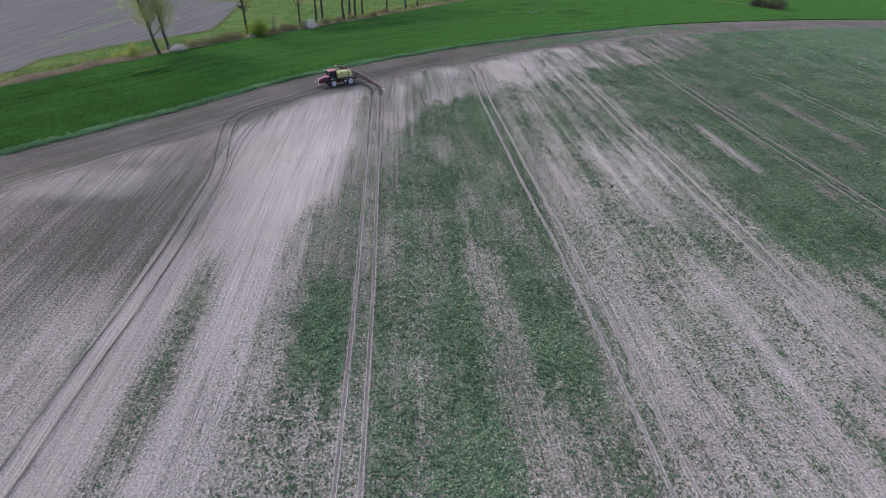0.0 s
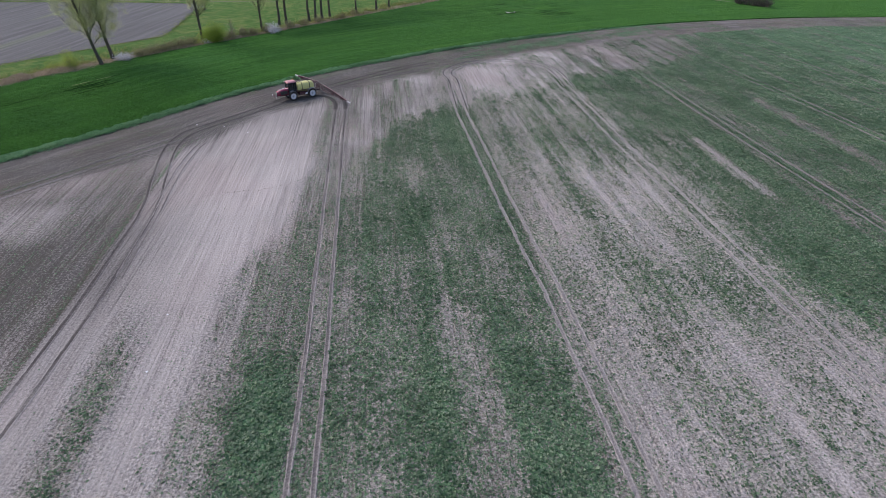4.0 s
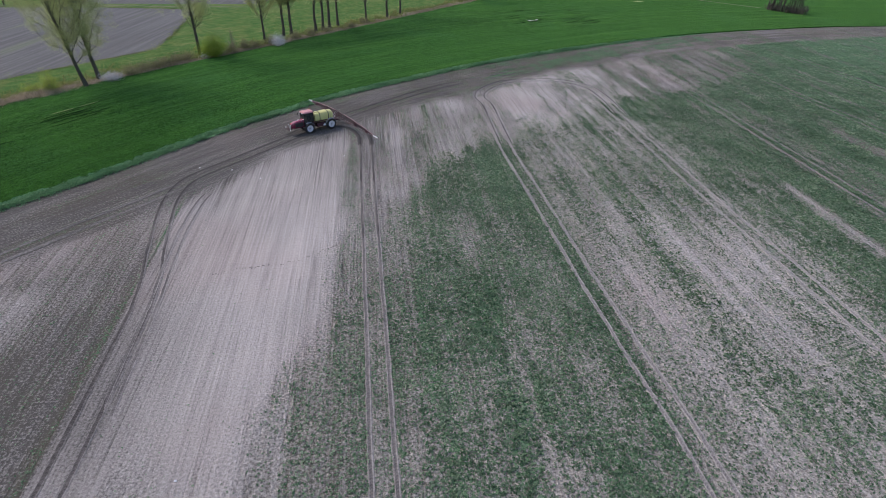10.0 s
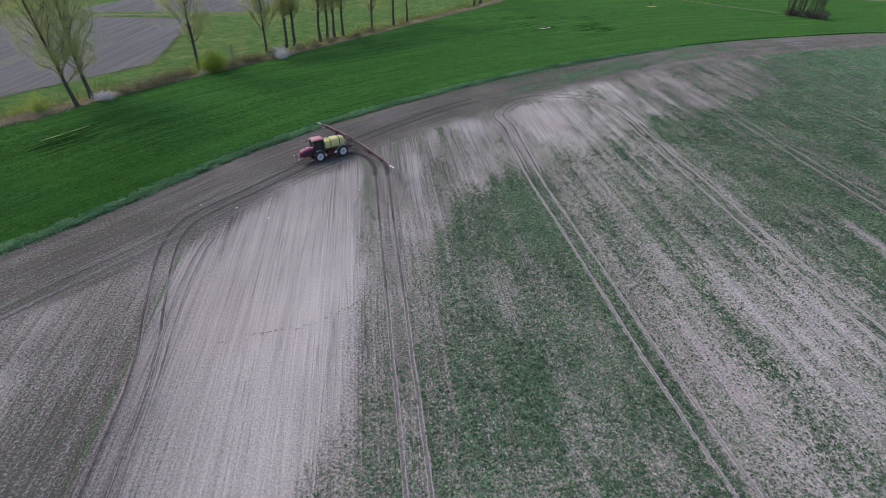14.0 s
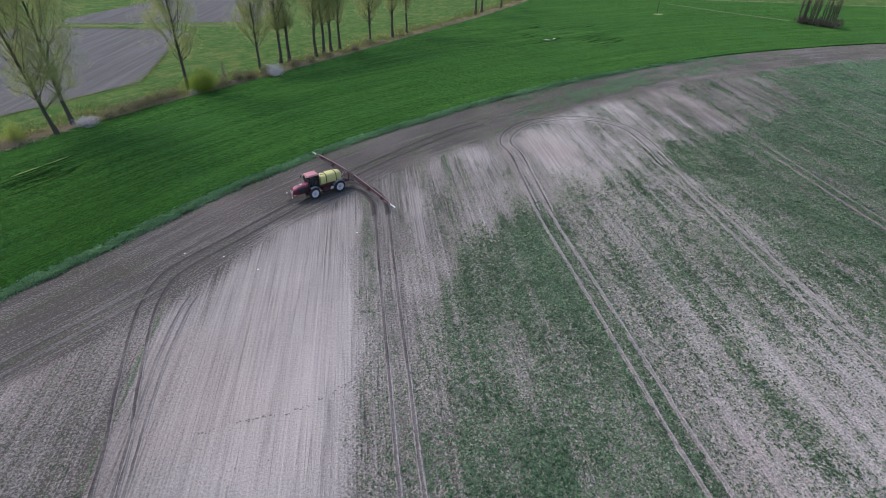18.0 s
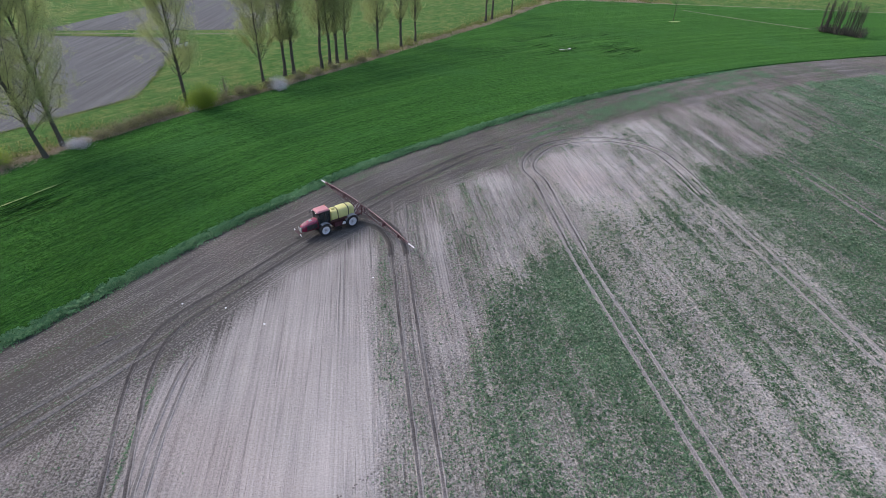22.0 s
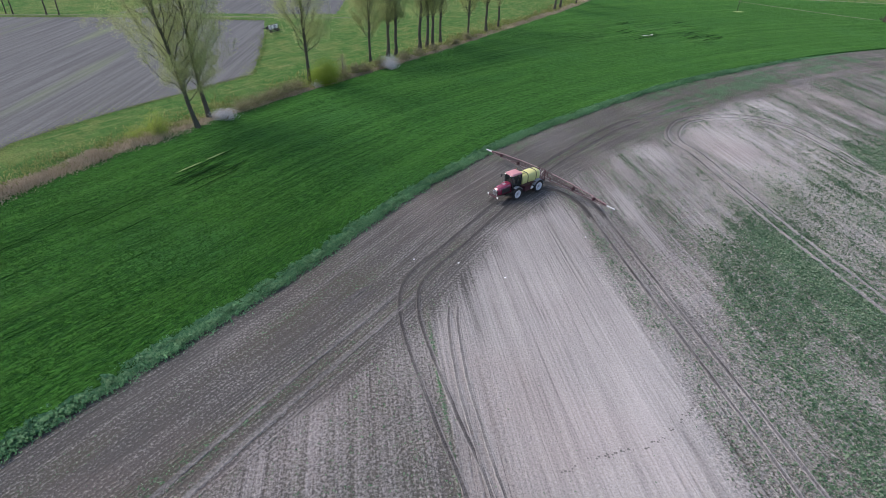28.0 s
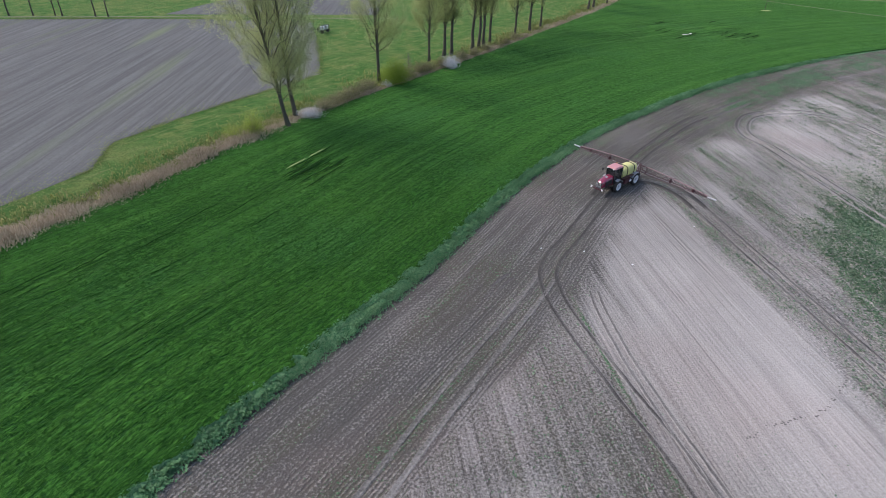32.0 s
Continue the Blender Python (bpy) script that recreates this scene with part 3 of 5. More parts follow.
    p = p + 0.10 * smooth(-20, -15, x) * (1 - smooth(-6, -3, x)) * (1 - smooth(8, 26, y)) * smooth(-22, -6, y) + 0.06 * smooth(22, 27, x) * (1 - smooth(50, 60, x)) - 0.17 * smooth(52, 70, x) - 0.08 * smooth(-26, -22, x) * (1 - smooth(-17, -11, x)) - 0.17 * smooth(14, 44, y) * smooth(-26, -20, x) * (1 - smooth(0, 4, x))
    p = p - (0.24 + 0.24 * blob(x, y, -33, -13, 13, 16, 1.2)) * loam * (1 - head)
    p = p * (1 - head) + (-0.04 + 0.16 * vnoise(x / 6, y / 6, 12) + 0.12 * smooth(35, 80, x)) * head
    return np.clip(c, 0, 1), np.clip(p, -0.2, 1)


def relief(x, y):
    return 0.05 * (vnoise(x / 9, y / 9, 20) - 0.5) + 0.03 * (vnoise(x / 1.7, y / 1.7, 21) - 0.5)


def sheet(name, gx, gy):
    """Vertex grid and quads over the lines gx, gy."""
    X, Y = np.meshgrid(gx, gy)
    n, m = len(gx), len(gy)
    i = np.arange(n * m).reshape(m, n)
    f = np.stack([i[:-1, :-1], i[:-1, 1:], i[1:, 1:], i[1:, :-1]], -1).reshape(-1, 4)
    return X.ravel(), Y.ravel(), f


# ---- ground: one sheet out to the horizon ----
def build_ground():
    out = np.array([6, 14, 30, 60, 120, 240, 480, 960, 1900, 3200.0])
    gx = np.r_[-125 - out[::-1], np.arange(-125, -70, 1.5), np.arange(-70, 110, 0.5), np.arange(110, 200, 0.75), 200 + out]
    gy = np.r_[-78 - out[::-1], np.arange(-78, 92, 0.5), np.arange(92, 140, 1.0), np.arange(140, 240, 5), 240 + out]
    x, y, f = sheet("ground", gx, gy)
    ed, s = edge_distance(np.clip(x, -140, 330), np.clip(y, -100, 260))
    c, p = stand(x, y, ed)
    z = relief(x, y)
    me = mesh_of("ground", np.stack([x, y, z], 1), f, M_SOIL, True)
    for k, v in (("edge", ed), ("along", s), ("crop", c), ("pale", p)):
        attr(me, k, v)
    tagged(new("ground", me), "bare sandy arable soil with drill rows and thin crop", "field", kind="structure")


build_ground()


def wheat_z(x, y):
    return 0.22 + 0.14 * (vnoise(x / 2.2, y / 2.2, 30) - 0.5) + 0.21 * (vnoise(x / 12, y / 12, 31) - 0.5)


def lofted(name, a, b, n, z, mat, label, category, skirt=0.0, bend=1.0, rough_z=0.0):
    """A sheet spanned between two lines of equal length, n strips across."""
    a, b = np.asarray(a), np.asarray(b)
    t = np.linspace(0, 1, n + 1) ** bend
    P = a[None] * (1 - t[:, None, None]) + b[None] * t[:, None, None]
    m = len(a)
    if skirt:
        P = np.vstack([P[:1], P])
    x, y = P[..., 0].ravel(), P[..., 1].ravel()
    zz = z + rough_z * (vnoise(x / 2.2, y / 2.2, 30) - 0.5) + rough_z * 1.5 * (vnoise(x / 12, y / 12, 31) - 0.5)
    if skirt:
        zz[:m] = -skirt
    i = np.arange(len(x)).reshape(-1, m)
    f = np.stack([i[:-1, :-1], i[:-1, 1:], i[1:, 1:], i[1:, :-1]], -1).reshape(-1, 4)
    me = mesh_of(name, np.stack([x, y, zz], 1), f, mat, True)
    ed, s = edge_distance(x, y)
    attr(me, "across", ed)
    attr(me, "along", s)
    if name == "wheat_field":
        attr(me, "lodged", np.clip(0.15 * blob(x, y, -54.5, 62, 9, 6, 0.8) + 0.35 * blob(x, y, -60, 52, 17, 10, 1.0) + 0.8 * blob(x, y, 52, 152, 34, 17, 1.0) + 0.5 * blob(x, y, -80, 30, 14, 10, 1.0) + 0.4 * blob(x, y, -60, 28, 10, 6, 1.0), 0, 1))
    return tagged(new(name, me), label, category, kind="structure")


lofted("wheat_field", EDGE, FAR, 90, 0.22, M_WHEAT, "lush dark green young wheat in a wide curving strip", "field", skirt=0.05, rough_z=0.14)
BEYOND = np.where(np.arange(len(FAR))[:, None] < 22 * 11, FAR + np.array([-420, 330]), FAR + np.array([120, 420]))
lofted("meadow", FAR, BEYOND, 40, 0.09, M_MEADOW, "yellowish green rough meadow behind the ditch", "meadow", bend=2.2, rough_z=0.02)


def polygon_sheet(name, corners, z, mat, label, category):
    r = np.random.RandomState(len(corners))
    bm = bmesh.new()
    pts = []
    for (x0, y0), (x1, y1) in zip(corners, corners[1:] + corners[:1]):
        n = max(1, int(min(40, math.hypot(x1 - x0, y1 - y0) / 2.0)))
        pts += [(x0 + (x1 - x0) * i / n + 0.12 * r.randn(), y0 + (y1 - y0) * i / n + 0.12 * r.randn()) for i in range(n)]
    vs = [bm.verts.new((x, y, z)) for x, y in pts]
    for tri in geometry.tessellate_polygon([[Vector((x, y, 0)) for x, y in pts]]):
        bm.faces.new([vs[i] for i in tri])
    bmesh.ops.recalc_face_normals(bm, faces=bm.faces[:])
    me = bpy.data.meshes.new(name)
    bm.to_mesh(me)
    bm.free()
    me.materials.append(mat)
    return tagged(new(name, me), label, category, kind="structure")


MARGIN_NEAR = [(-54.6, 147.7), (-53, 125), (-52.4, 109.5), (-65.5, 94.7), (-73.8, 85.6), (-83.8, 72), (-83.5, 61.5), (-87.8, 55), (-105, 31), (-130, 0)]
MARGIN_FAR = [(-57, 167), (-98, 170.5), (-140, 169.5), (-200, 169.2)]
polygon_sheet("tilled_field_near", [(-52.4, 109.5), (-53, 125), (-54.6, 147.7), (-57, 167), (-98, 170.5), (-140, 169.5), (-420, 168), (-420, -160), (-190, -75), (-130, 0),
              (-105, 31), (-87.8, 55), (-83.5, 61.5), (-83.8, 72), (-73.8, 85.6), (-65.5, 94.7)], 0.118, M_TILLED, "grey-brown tilled field with faint green lines", "field")
polygon_sheet("tilled_field_far", [(-36, 177), (-32, 215), (-20, 300), (-60, 300), (-82, 215), (-101, 177)], 0.118, M_TILLED, "grey tilled field behind a grassy track", "field")


# ---- wheel tracks pressed into the field ----
def track(name, points, mat, label, gauge=2.1, width=0.3, n=12, lift=0.0):
    """Two ruts with raised shoulders along a plan line."""
    c = curve_through(points, n)
    d = np.gradient(c, axis=0)
    d /= np.hypot(*d.T)[:, None]
    nrm = np.stack([d[:, 1], -d[:, 0]], 1)
    s = np.r_[0, np.cumsum(np.hypot(*np.diff(c, axis=0).T))]
    prof = [(-0.95, -0.06), (-0.62, 0.05), (-0.45, 0.03), (0.0, 0.025), (0.45, 0.03), (0.62, 0.05), (0.95, -0.06)]
    V, F, U, W = [], [], [], []
    for side in (-0.5, 0.5):
        base = sum(len(v) for v in V)
        for u, z in prof:
            off = side * gauge + u * width + (0.05 + 0.09 * (abs(u) > 0.5)) * (vnoise(s / 0.55, np.full(len(s), side * 9 + u * 3), 40) - 0.5)
            q = c + nrm * off[:, None]
            h = z + relief(q[:, 0], q[:, 1]) + 0.02 + lift - 0.12 * (1 - smooth(0, 3.0, np.minimum(s, s[-1] - s)))
            V.append(np.column_stack([q, h]))
            U.append(np.full(len(s), u * width))
            W.append(s)
        m = len(c)
        for k in range(len(prof) - 1):
            i = base + k * m + np.arange(m - 1)
            F.append(np.stack([i, i + 1, i + 1 + m, i + m], 1))
    me = mesh_of(name, np.vstack(V), np.vstack(F), mat, True)
    xy = np.vstack(V)[:, :2]
    attr(me, "pale", stand(xy[:, 0], xy[:, 1], edge_distance(xy[:, 0], xy[:, 1])[0])[1])
    attr(me, "u", np.concatenate(U))
    attr(me, "v", np.concatenate(W))
    return tagged(new(name, me), label, "wheel track", "wheel tracks across the field", "structure")


def straight(x0, y0, x1, y1, k=40):
    w = 0.25 * (vnoise(np.linspace(0, k / 6, k), np.full(k, x0), 41) - 0.5)
    return np.stack([np.linspace(x0, x1, k) + w, np.linspace(y0, y1, k)], 1)


def ruts(points, k=8):
    """Plan points of a nearly straight pass, with the small wander of a driver."""
    return np.vstack([straight(*a, *b, k)[:-1] for a, b in zip(points, points[1:])] + [np.array(points[-1:], float)])


OLD = "pale pair of wheel ruts running straight through the crop"
LANES = [[(0.8, -78), (0.75, -20), (0.35, 0), (0.15, 14)],
         [(25.1, -78), (25.0, -40), (24.7, -20), (24.1, -8), (23.7, 5), (23.4, 20), (22.9, 35), (22.8, 62)],
         [(48.5, -78), (48.5, -20), (48.3, 0), (47.8, 20), (47.8, 63)],
         [(72.6, -60), (71.3, -7), (70.4, 20), (70.0, 45), (69.8, 72)],
         [(98, -40), (94.5, 45), (92.8, 66), (92.6, 88)]]
track("tramline", ruts(LANES[0]), M_RUT_MID, "pair of wheel ruts running straight along the sprayed strip", gauge=1.85)
track("tramline", straight(0.7, 58.5, 0.2, 47, 12), M_RUT_PALE, OLD, gauge=1.85)
track("tramline", ruts(LANES[1]), M_RUT_PALE, OLD, gauge=1.85, width=0.28)
track("tramline", ruts(LANES[2]), M_RUT_PALE, OLD, gauge=1.85, width=0.25)
track("tramline", ruts(LANES[3]), M_RUT_PALE, OLD, gauge=1.9, width=0.22)
track("tramline", ruts(LANES[4]), M_RUT_PALE, OLD, gauge=1.9, width=0.22)
track("tramline", straight(122, -20, 114, 98), M_RUT_PALE, OLD, width=0.22)
track("tramline", np.vstack([ruts([(-24.6, -78), (-23.3, -43), (-22.6, -30), (-22.4, -20), (-22.5, -8), (-22.7, 0)], 5), [(-23.3, 5), (-24.3, 10), (-25.1, 15), (-25.8, 19.5), (-26.2, 24), (-25.8, 28.6), (-23.9, 32.2),
      (-19.9, 36.8), (-13.4, 44.8), (-5.4, 54.4), (0.1, 60.4), (6.5, 66.3), (15.2, 73.9), (22.1, 78.0)]]), M_RUT_DARK, "dark pair of ruts bending from the field onto the headland", gauge=1.85)
track("tramline", ruts([(0.2, 9.5), (0.1, 15), (-0.1, 30), (-0.2, 44)]), M_RUT_DARK, "darker wheel ruts leading up to the turn", gauge=1.85, width=0.32, lift=0.006)
FRESH = [(-0.2, 40.5), (-0.4, 45.6), (-2.0, 49.7), (-4.8, 51.6), (-7.9, 51.3), (-10.6, 49.2), (-13.4, 45.6)]
track("tramline", FRESH, M_RUT_FRESH,
      "fresh dark turning track curving round the headland", gauge=1.9, width=0.5, lift=0.03)
track("tramline", [(23.2, 40), (23.6, 52), (23.9, 61.2), (23.2, 66.6), (25, 71.4), (29.2, 76.0), (34.5, 78), (40.2, 78.3), (44.8, 76.5), (48.4, 72.2), (49.2, 65), (48.8, 53)], M_RUT_DARK, "dark turning loop round a bare sandy patch", gauge=1.9, width=0.5, lift=0.035)
track("tramline", [(-49, 0.5), (-44, 6.8), (-38.8, 13.2), (-33.5, 19.4), (-28.4, 25.4), (-25, 30)], M_RUT_FAINT, "old ruts along the headland", gauge=1.9)
track("tramline", [(-21.0, -16), (-21.3, -9), (-21.6, 0), (-22.2, 8), (-22.5, 15), (-22.2, 22), (-21.4, 27)], M_RUT_MID, "second track where machines cut the corner", gauge=0.9, width=0.26, lift=0.004)
track("tramline", [(-33.4, 26.0), (-32, 27.2), (-30.4, 28.7), (-28.2, 30.1)], M_RUT_MID, "short scuffed wheel marks on the headland", gauge=0.9, width=0.28, lift=0.01)
track("tramline", [(20.4, 77.1), (28.2, 81.3), (36, 86)], M_RUT_MID, "faint ruts along the curved headland", width=0.4)


# ---- crop plants, weeds and wheat blades ----
def tufts(name, x, y, z0, size, height, leaves, mat, label, category, seed, slim=0.28):
    """Many small plants: each a few bent pointed leaves from one foot."""
    r = np.random.RandomState(seed)
    n = len(x)
    ang = r.rand(n, leaves) * 6.283
    ln = size[:, None] * (0.6 + 0.8 * r.rand(n, leaves))
    up = height[:, None] * (0.55 + 0.9 * r.rand(n, leaves))
    ca, sa = np.cos(ang), np.sin(ang)
    wd = ln * (slim + 0.7 * slim * r.rand(n, leaves))
    base = np.stack([x, y, z0], 1)[:, None, :] * np.ones((1, leaves, 1))
    mid = base + np.stack([ca * ln * 0.45, sa * ln * 0.45, up], -1)
    tip = base + np.stack([ca * ln, sa * ln, up * 0.75], -1)
    side = np.stack([-sa * wd, ca * wd, 0 * wd], -1)
    V = np.stack([base, mid + side, tip, mid - side], 2).reshape(-1, 3)
    F = np.arange(len(V)).reshape(-1, 4)
    me = mesh_of(name, V, F, mat)
    return tagged(new(name, me), label, category, kind="stuff")


def sow(n, x0, x1, y0, y1, seed):
    r = np.random.RandomState(seed)
    return r, r.rand(n) * (x1 - x0) + x0, r.rand(n) * (y1 - y0) + y0


def in_ruts(x, y):
    g = np.zeros(len(x), bool)
    for lane in LANES:
        lane = np.array(lane)
        cx = np.interp(y, lane[:, 1], lane[:, 0])
        g |= (np.abs(np.abs(x - cx) - 0.93) < 0.24) & (y < 62)
    near = np.flatnonzero((x > -13) & (x < 3) & (y > 32) & (y < 54))
    c = curve_through(FRESH, 12)
    d = np.sqrt(((np.stack([x[near], y[near]], 1)[:, None] - c) ** 2).sum(2).min(1))
    g[near] |= np.abs(d - 0.97) < 0.5
    return g


def build_crop():
    r, x, y = sow(1150000, -70, 128, -66, 124, 3)
    far_x, far_y = sow(190000, 128, 195, 0, 134, 5)[1:]
    x, y = np.r_[x, far_x], np.r_[y, far_y]
    x += 0.065 * np.sin(x * 2 * math.pi / 0.32)
    far = 0.88 * smooth(50, 185, np.hypot(x + 4, (y + 40) * 0.85))
    near = r.rand(len(x)) < 1 - far
    x, y, far = x[near], y[near], far[near]
    ed, s = edge_distance(x, y)
    c, p = stand(x, y, ed)
    clump = 0.45 + 1.0 * smooth(0.25, 0.75, vnoise(x / 0.36, y / 0.42, 14))
    keep = (r.rand(len(x)) < smooth(0.0, 0.95, c) * clump * np.where(ed < 15.5, 0.3 + 0.3 * smooth(24, 40, x), np.where(x < -18, 0.4, 1 - 0.3 * smooth(55, 75, x)))) & (ed > 0.8) & ~in_ruts(x, y)
    x, y, c, far = x[keep], y[keep], c[keep], far[keep]
    size = (0.078 + 0.125 * c) * (0.7 + 0.7 * r.rand(len(x))) * (1 + 0.9 * far) * np.where(ed[keep] < 15.5, 0.62, 1)
    tufts("crop_plants", x, y, relief(x, y) - 0.01, size, size * (0.7 - 0.42 * far), 2, M_CROP, "patchy dull green young crop plants on sandy soil", "crop", 4, 0.40)


build_crop()


def build_border():
    r = np.random.RandomState(8)
    n = 82000
    s = r.rand(n) ** 1.15 * EDGE_S[-1] * 0.66
    d = 0.15 + 0.55 * r.randn(n)
    d = np.where(vnoise(s / 2.5, 0 * s, 50) > 0.15, d, d * 0.7)
    ex, ey = np.interp(s, EDGE_S, EDGE[:, 0]), np.interp(s, EDGE_S, EDGE[:, 1])
    gx, gy = np.gradient(EDGE[:, 0]), np.gradient(EDGE[:, 1])
    k = np.hypot(gx, gy)
    nx, ny = np.interp(s, EDGE_S, gy / k), np.interp(s, EDGE_S, -gx / k)
    x, y = ex + nx * d, ey + ny * d
    h = (0.24 + 0.5 * vnoise(s / 0.7, d * 1.6, 51)) * np.exp(-np.abs(d - 0.2) * 0.5) * (1 - 0.95 * smooth(45, 115, x))
    tufts("border_weeds", x, y, np.full(n, 0.0), h * 0.62, h * 0.8, 3, M_WEED, "taller bluish green weeds along the wheat's edge", "weeds", 9, 0.20)


build_border()


def build_blades():
    r, x, y = sow(420000, -125, 40, -20, 115, 12)
    far = smooth(35, 95, np.hypot(x + 58, y + 5))
    near = r.rand(len(x)) < 1 - far
    x, y = x[near], y[near]
    ed, s = edge_distance(x, y)
    hedge_y = np.interp(x, FAR[:, 0], FAR[:, 1])
    keep = (ed < -0.3) & (y < hedge_y - 1)
    x, y = x[keep], y[keep]
    gx, gy = np.gradient(EDGE[:, 0]), np.gradient(EDGE[:, 1])
    k = np.hypot(gx, gy)
    s, ed = s[keep], ed[keep]
    row = np.round(ed / 0.5) * 0.5 + 0.1 * r.randn(len(ed)) - ed
    x, y = x + np.interp(s, EDGE_S, gy / k) * row, y + np.interp(s, EDGE_S, -gx / k) * row
    z = 0.12 + 0.14 * (vnoise(x / 2.2, y / 2.2, 30) - 0.5) + 0.21 * (vnoise(x / 12, y / 12, 31) - 0.5)
    sz = 0.11 + 0.11 * r.rand(len(x))
    tufts("wheat_blades", x, y, z, sz, sz * 1.3, 2, M_BLADE, "dense green blades of young wheat", "wheat", 13, 0.14)


build_blades()


def build_margins():
    """Grass creeping over the edges of the tilled land."""
    r = np.random.RandomState(41)
    xs, ys = [], []
    for line in (MARGIN_NEAR, MARGIN_FAR):
        c = np.array(line, float)
        t = np.r_[0, np.cumsum(np.hypot(*np.diff(c, axis=0).T))]
        u = r.rand(int(t[-1] * 60)) * t[-1]
        k = 0.25 + 2.0 * vnoise(u / 3.0, 0 * u, 42) ** 2
        xs.append(np.interp(u, t, c[:, 0]) + r.randn(len(u)) * k)
        ys.append(np.interp(u, t, c[:, 1]) + r.randn(len(u)) * k)
    x, y = np.concatenate(xs), np.concatenate(ys)
    h = 0.06 + 0.12 * r.rand(len(x))
    tufts("margin_grass", x, y, np.full(len(x), 0.1), h, h * 0.7, 2, M_MARGIN, "ragged green grass along the tilled land", "grass", 43, 0.2)


build_margins()


# ---- trees along the ditch ----
def grow(height, seed, crown=0.3, lean=(0, 0), spread=0.17, limbs=54, leaves=5000, leaf=0.11, bare=False, width=0.30):
    """Trunk, limbs and leaf positions of a slender poplar: returns vertex and face arrays."""
    r = np.random.RandomState(seed)
    V, F = [], []

    def stick(pts, radii, sides):
        nonlocal V, F
        base = sum(len(v) for v in V)
        pts = np.asarray(pts)
        d = np.gradient(pts, axis=0)
        d /= np.linalg.norm(d, axis=1)[:, None] + 1e-9
        ref = np.array([0.3, 0.9, 0.1])
        a = np.cross(d, ref)
        a /= np.linalg.norm(a, axis=1)[:, None] + 1e-9
        b = np.cross(d, a)
        th = np.arange(sides) * 2 * math.pi / sides
        ring = pts[:, None] + np.asarray(radii)[:, None, None] * (np.cos(th)[None, :, None] * a[:, None] + np.sin(th)[None, :, None] * b[:, None])
        V.append(ring.reshape(-1, 3))
        k = len(pts)
        i = base + np.arange(k * sides).reshape(k, sides)
        j = np.roll(i, -1, 1)
        F.append(np.stack([i[:-1], j[:-1], j[1:], i[1:]], -1).reshape(-1, 4))

    k = 14
    t = np.linspace(0, 1, k)
    wob = np.cumsum(r.randn(k, 2) * 0.07, 0) * (height / 22)
    trunk = np.column_stack([lean[0] * height * t + wob[:, 0], lean[1] * height * t + wob[:, 1], height * t])
    rad = width * (1 - t) ** 0.85 * (height / 24) + 0.025
    rad[0] *= 1.35
    stick(trunk, rad, 8)
    trunk_part = (np.vstack(V), np.vstack(F))
    V, F = [], []
    tips, limb_parts = [], []
    for n in range(limbs):
        u = crown + (0.97 - crown) * (n + r.rand()) / limbs
        foot = np.array([np.interp(u, t, trunk[:, q]) for q in range(3)])
        shape = math.sin(math.pi * min(1, (u - crown + 0.12) / (1.06 - crown))) ** 0.7
        ln = height * spread * (0.45 + 0.75 * r.rand()) * shape + 0.5
        az, el = n * 2.4 + r.rand(), radians(34 + 28 * r.rand() + 12 * u)
        d = np.array([math.cos(az) * math.cos(el), math.sin(az) * math.cos(el), math.sin(el)])
        q = np.linspace(0, 1, 5)[:, None]
        pts = foot + d * ln * q + np.array([0, 0, 0.25 * ln]) * q**2 + np.r_[np.zeros((1, 3)), r.randn(4, 3) * 0.04 * ln]
        r0 = 0.22 * np.interp(u, t, rad) + 0.015
        stick(pts, r0 * (1 - q[:, 0]) + 0.012, 4)
        for _ in range(5):
            w = 0.3 + 0.65 * r.rand()
            b0 = np.array([np.interp(w, q[:, 0], pts[:, m]) for m in range(3)])
            dd = d * 0.7 + r.randn(3) * 0.55 + np.array([0, 0, 0.35])
            dd /= np.linalg.norm(dd)
            l2 = ln * (0.22 + 0.3 * r.rand())
            p2 = np.stack([b0, b0 + dd * l2 * 0.5 + r.randn(3) * 0.05 * l2, b0 + dd * l2])
            stick(p2, [0.022, 0.016, 0.008], 3)
            tips += [p2[1], p2[2], b0]
        tips.append(pts[-1])
        limb_parts.append((np.vstack(V), np.vstack(F)))
        V, F = [], []
    leaf_part = None
    if leaves:
        leaves = int(1.35 * leaves)
        tips = np.array(tips)
        c = tips[r.randint(0, len(tips), leaves)] + r.randn(leaves, 3) * np.array([0.36, 0.36, 0.36]) * height / 22
        a, b = r.randn(leaves, 3), r.randn(leaves, 3)
        a /= np.linalg.norm(a, axis=1)[:, None]
        b = np.cross(a, b)
        b /= np.linalg.norm(b, axis=1)[:, None]
        s = leaf * (0.6 + 0.8 * r.rand(leaves))[:, None]
        leaf_part = (np.stack([c - a * s, c + b * s * 0.6, c + a * s, c - b * s * 0.6], 1).reshape(-1, 3), np.arange(leaves * 4).reshape(-1, 4))
    return trunk_part, limb_parts, leaf_part


def tree(x, y, height, seed, label, group="trees along the ditch", mat=None, name="tree", **kw):
    root = tagged(new(name), label, "tree", group)
    root.location = (x, y, 0.05)
    trunk_part, limb_parts, leaf_part = grow(height, seed, **kw)
    for nm, dat, m in (("trunk", trunk_part, M_BARK), *(("limb", d, M_BARK) for d in limb_parts), ("crown", leaf_part, mat or M_SPRING)):
        if dat is not None:
            new(nm, mesh_of(nm, *dat, m, nm != "crown")).parent = root
    return root


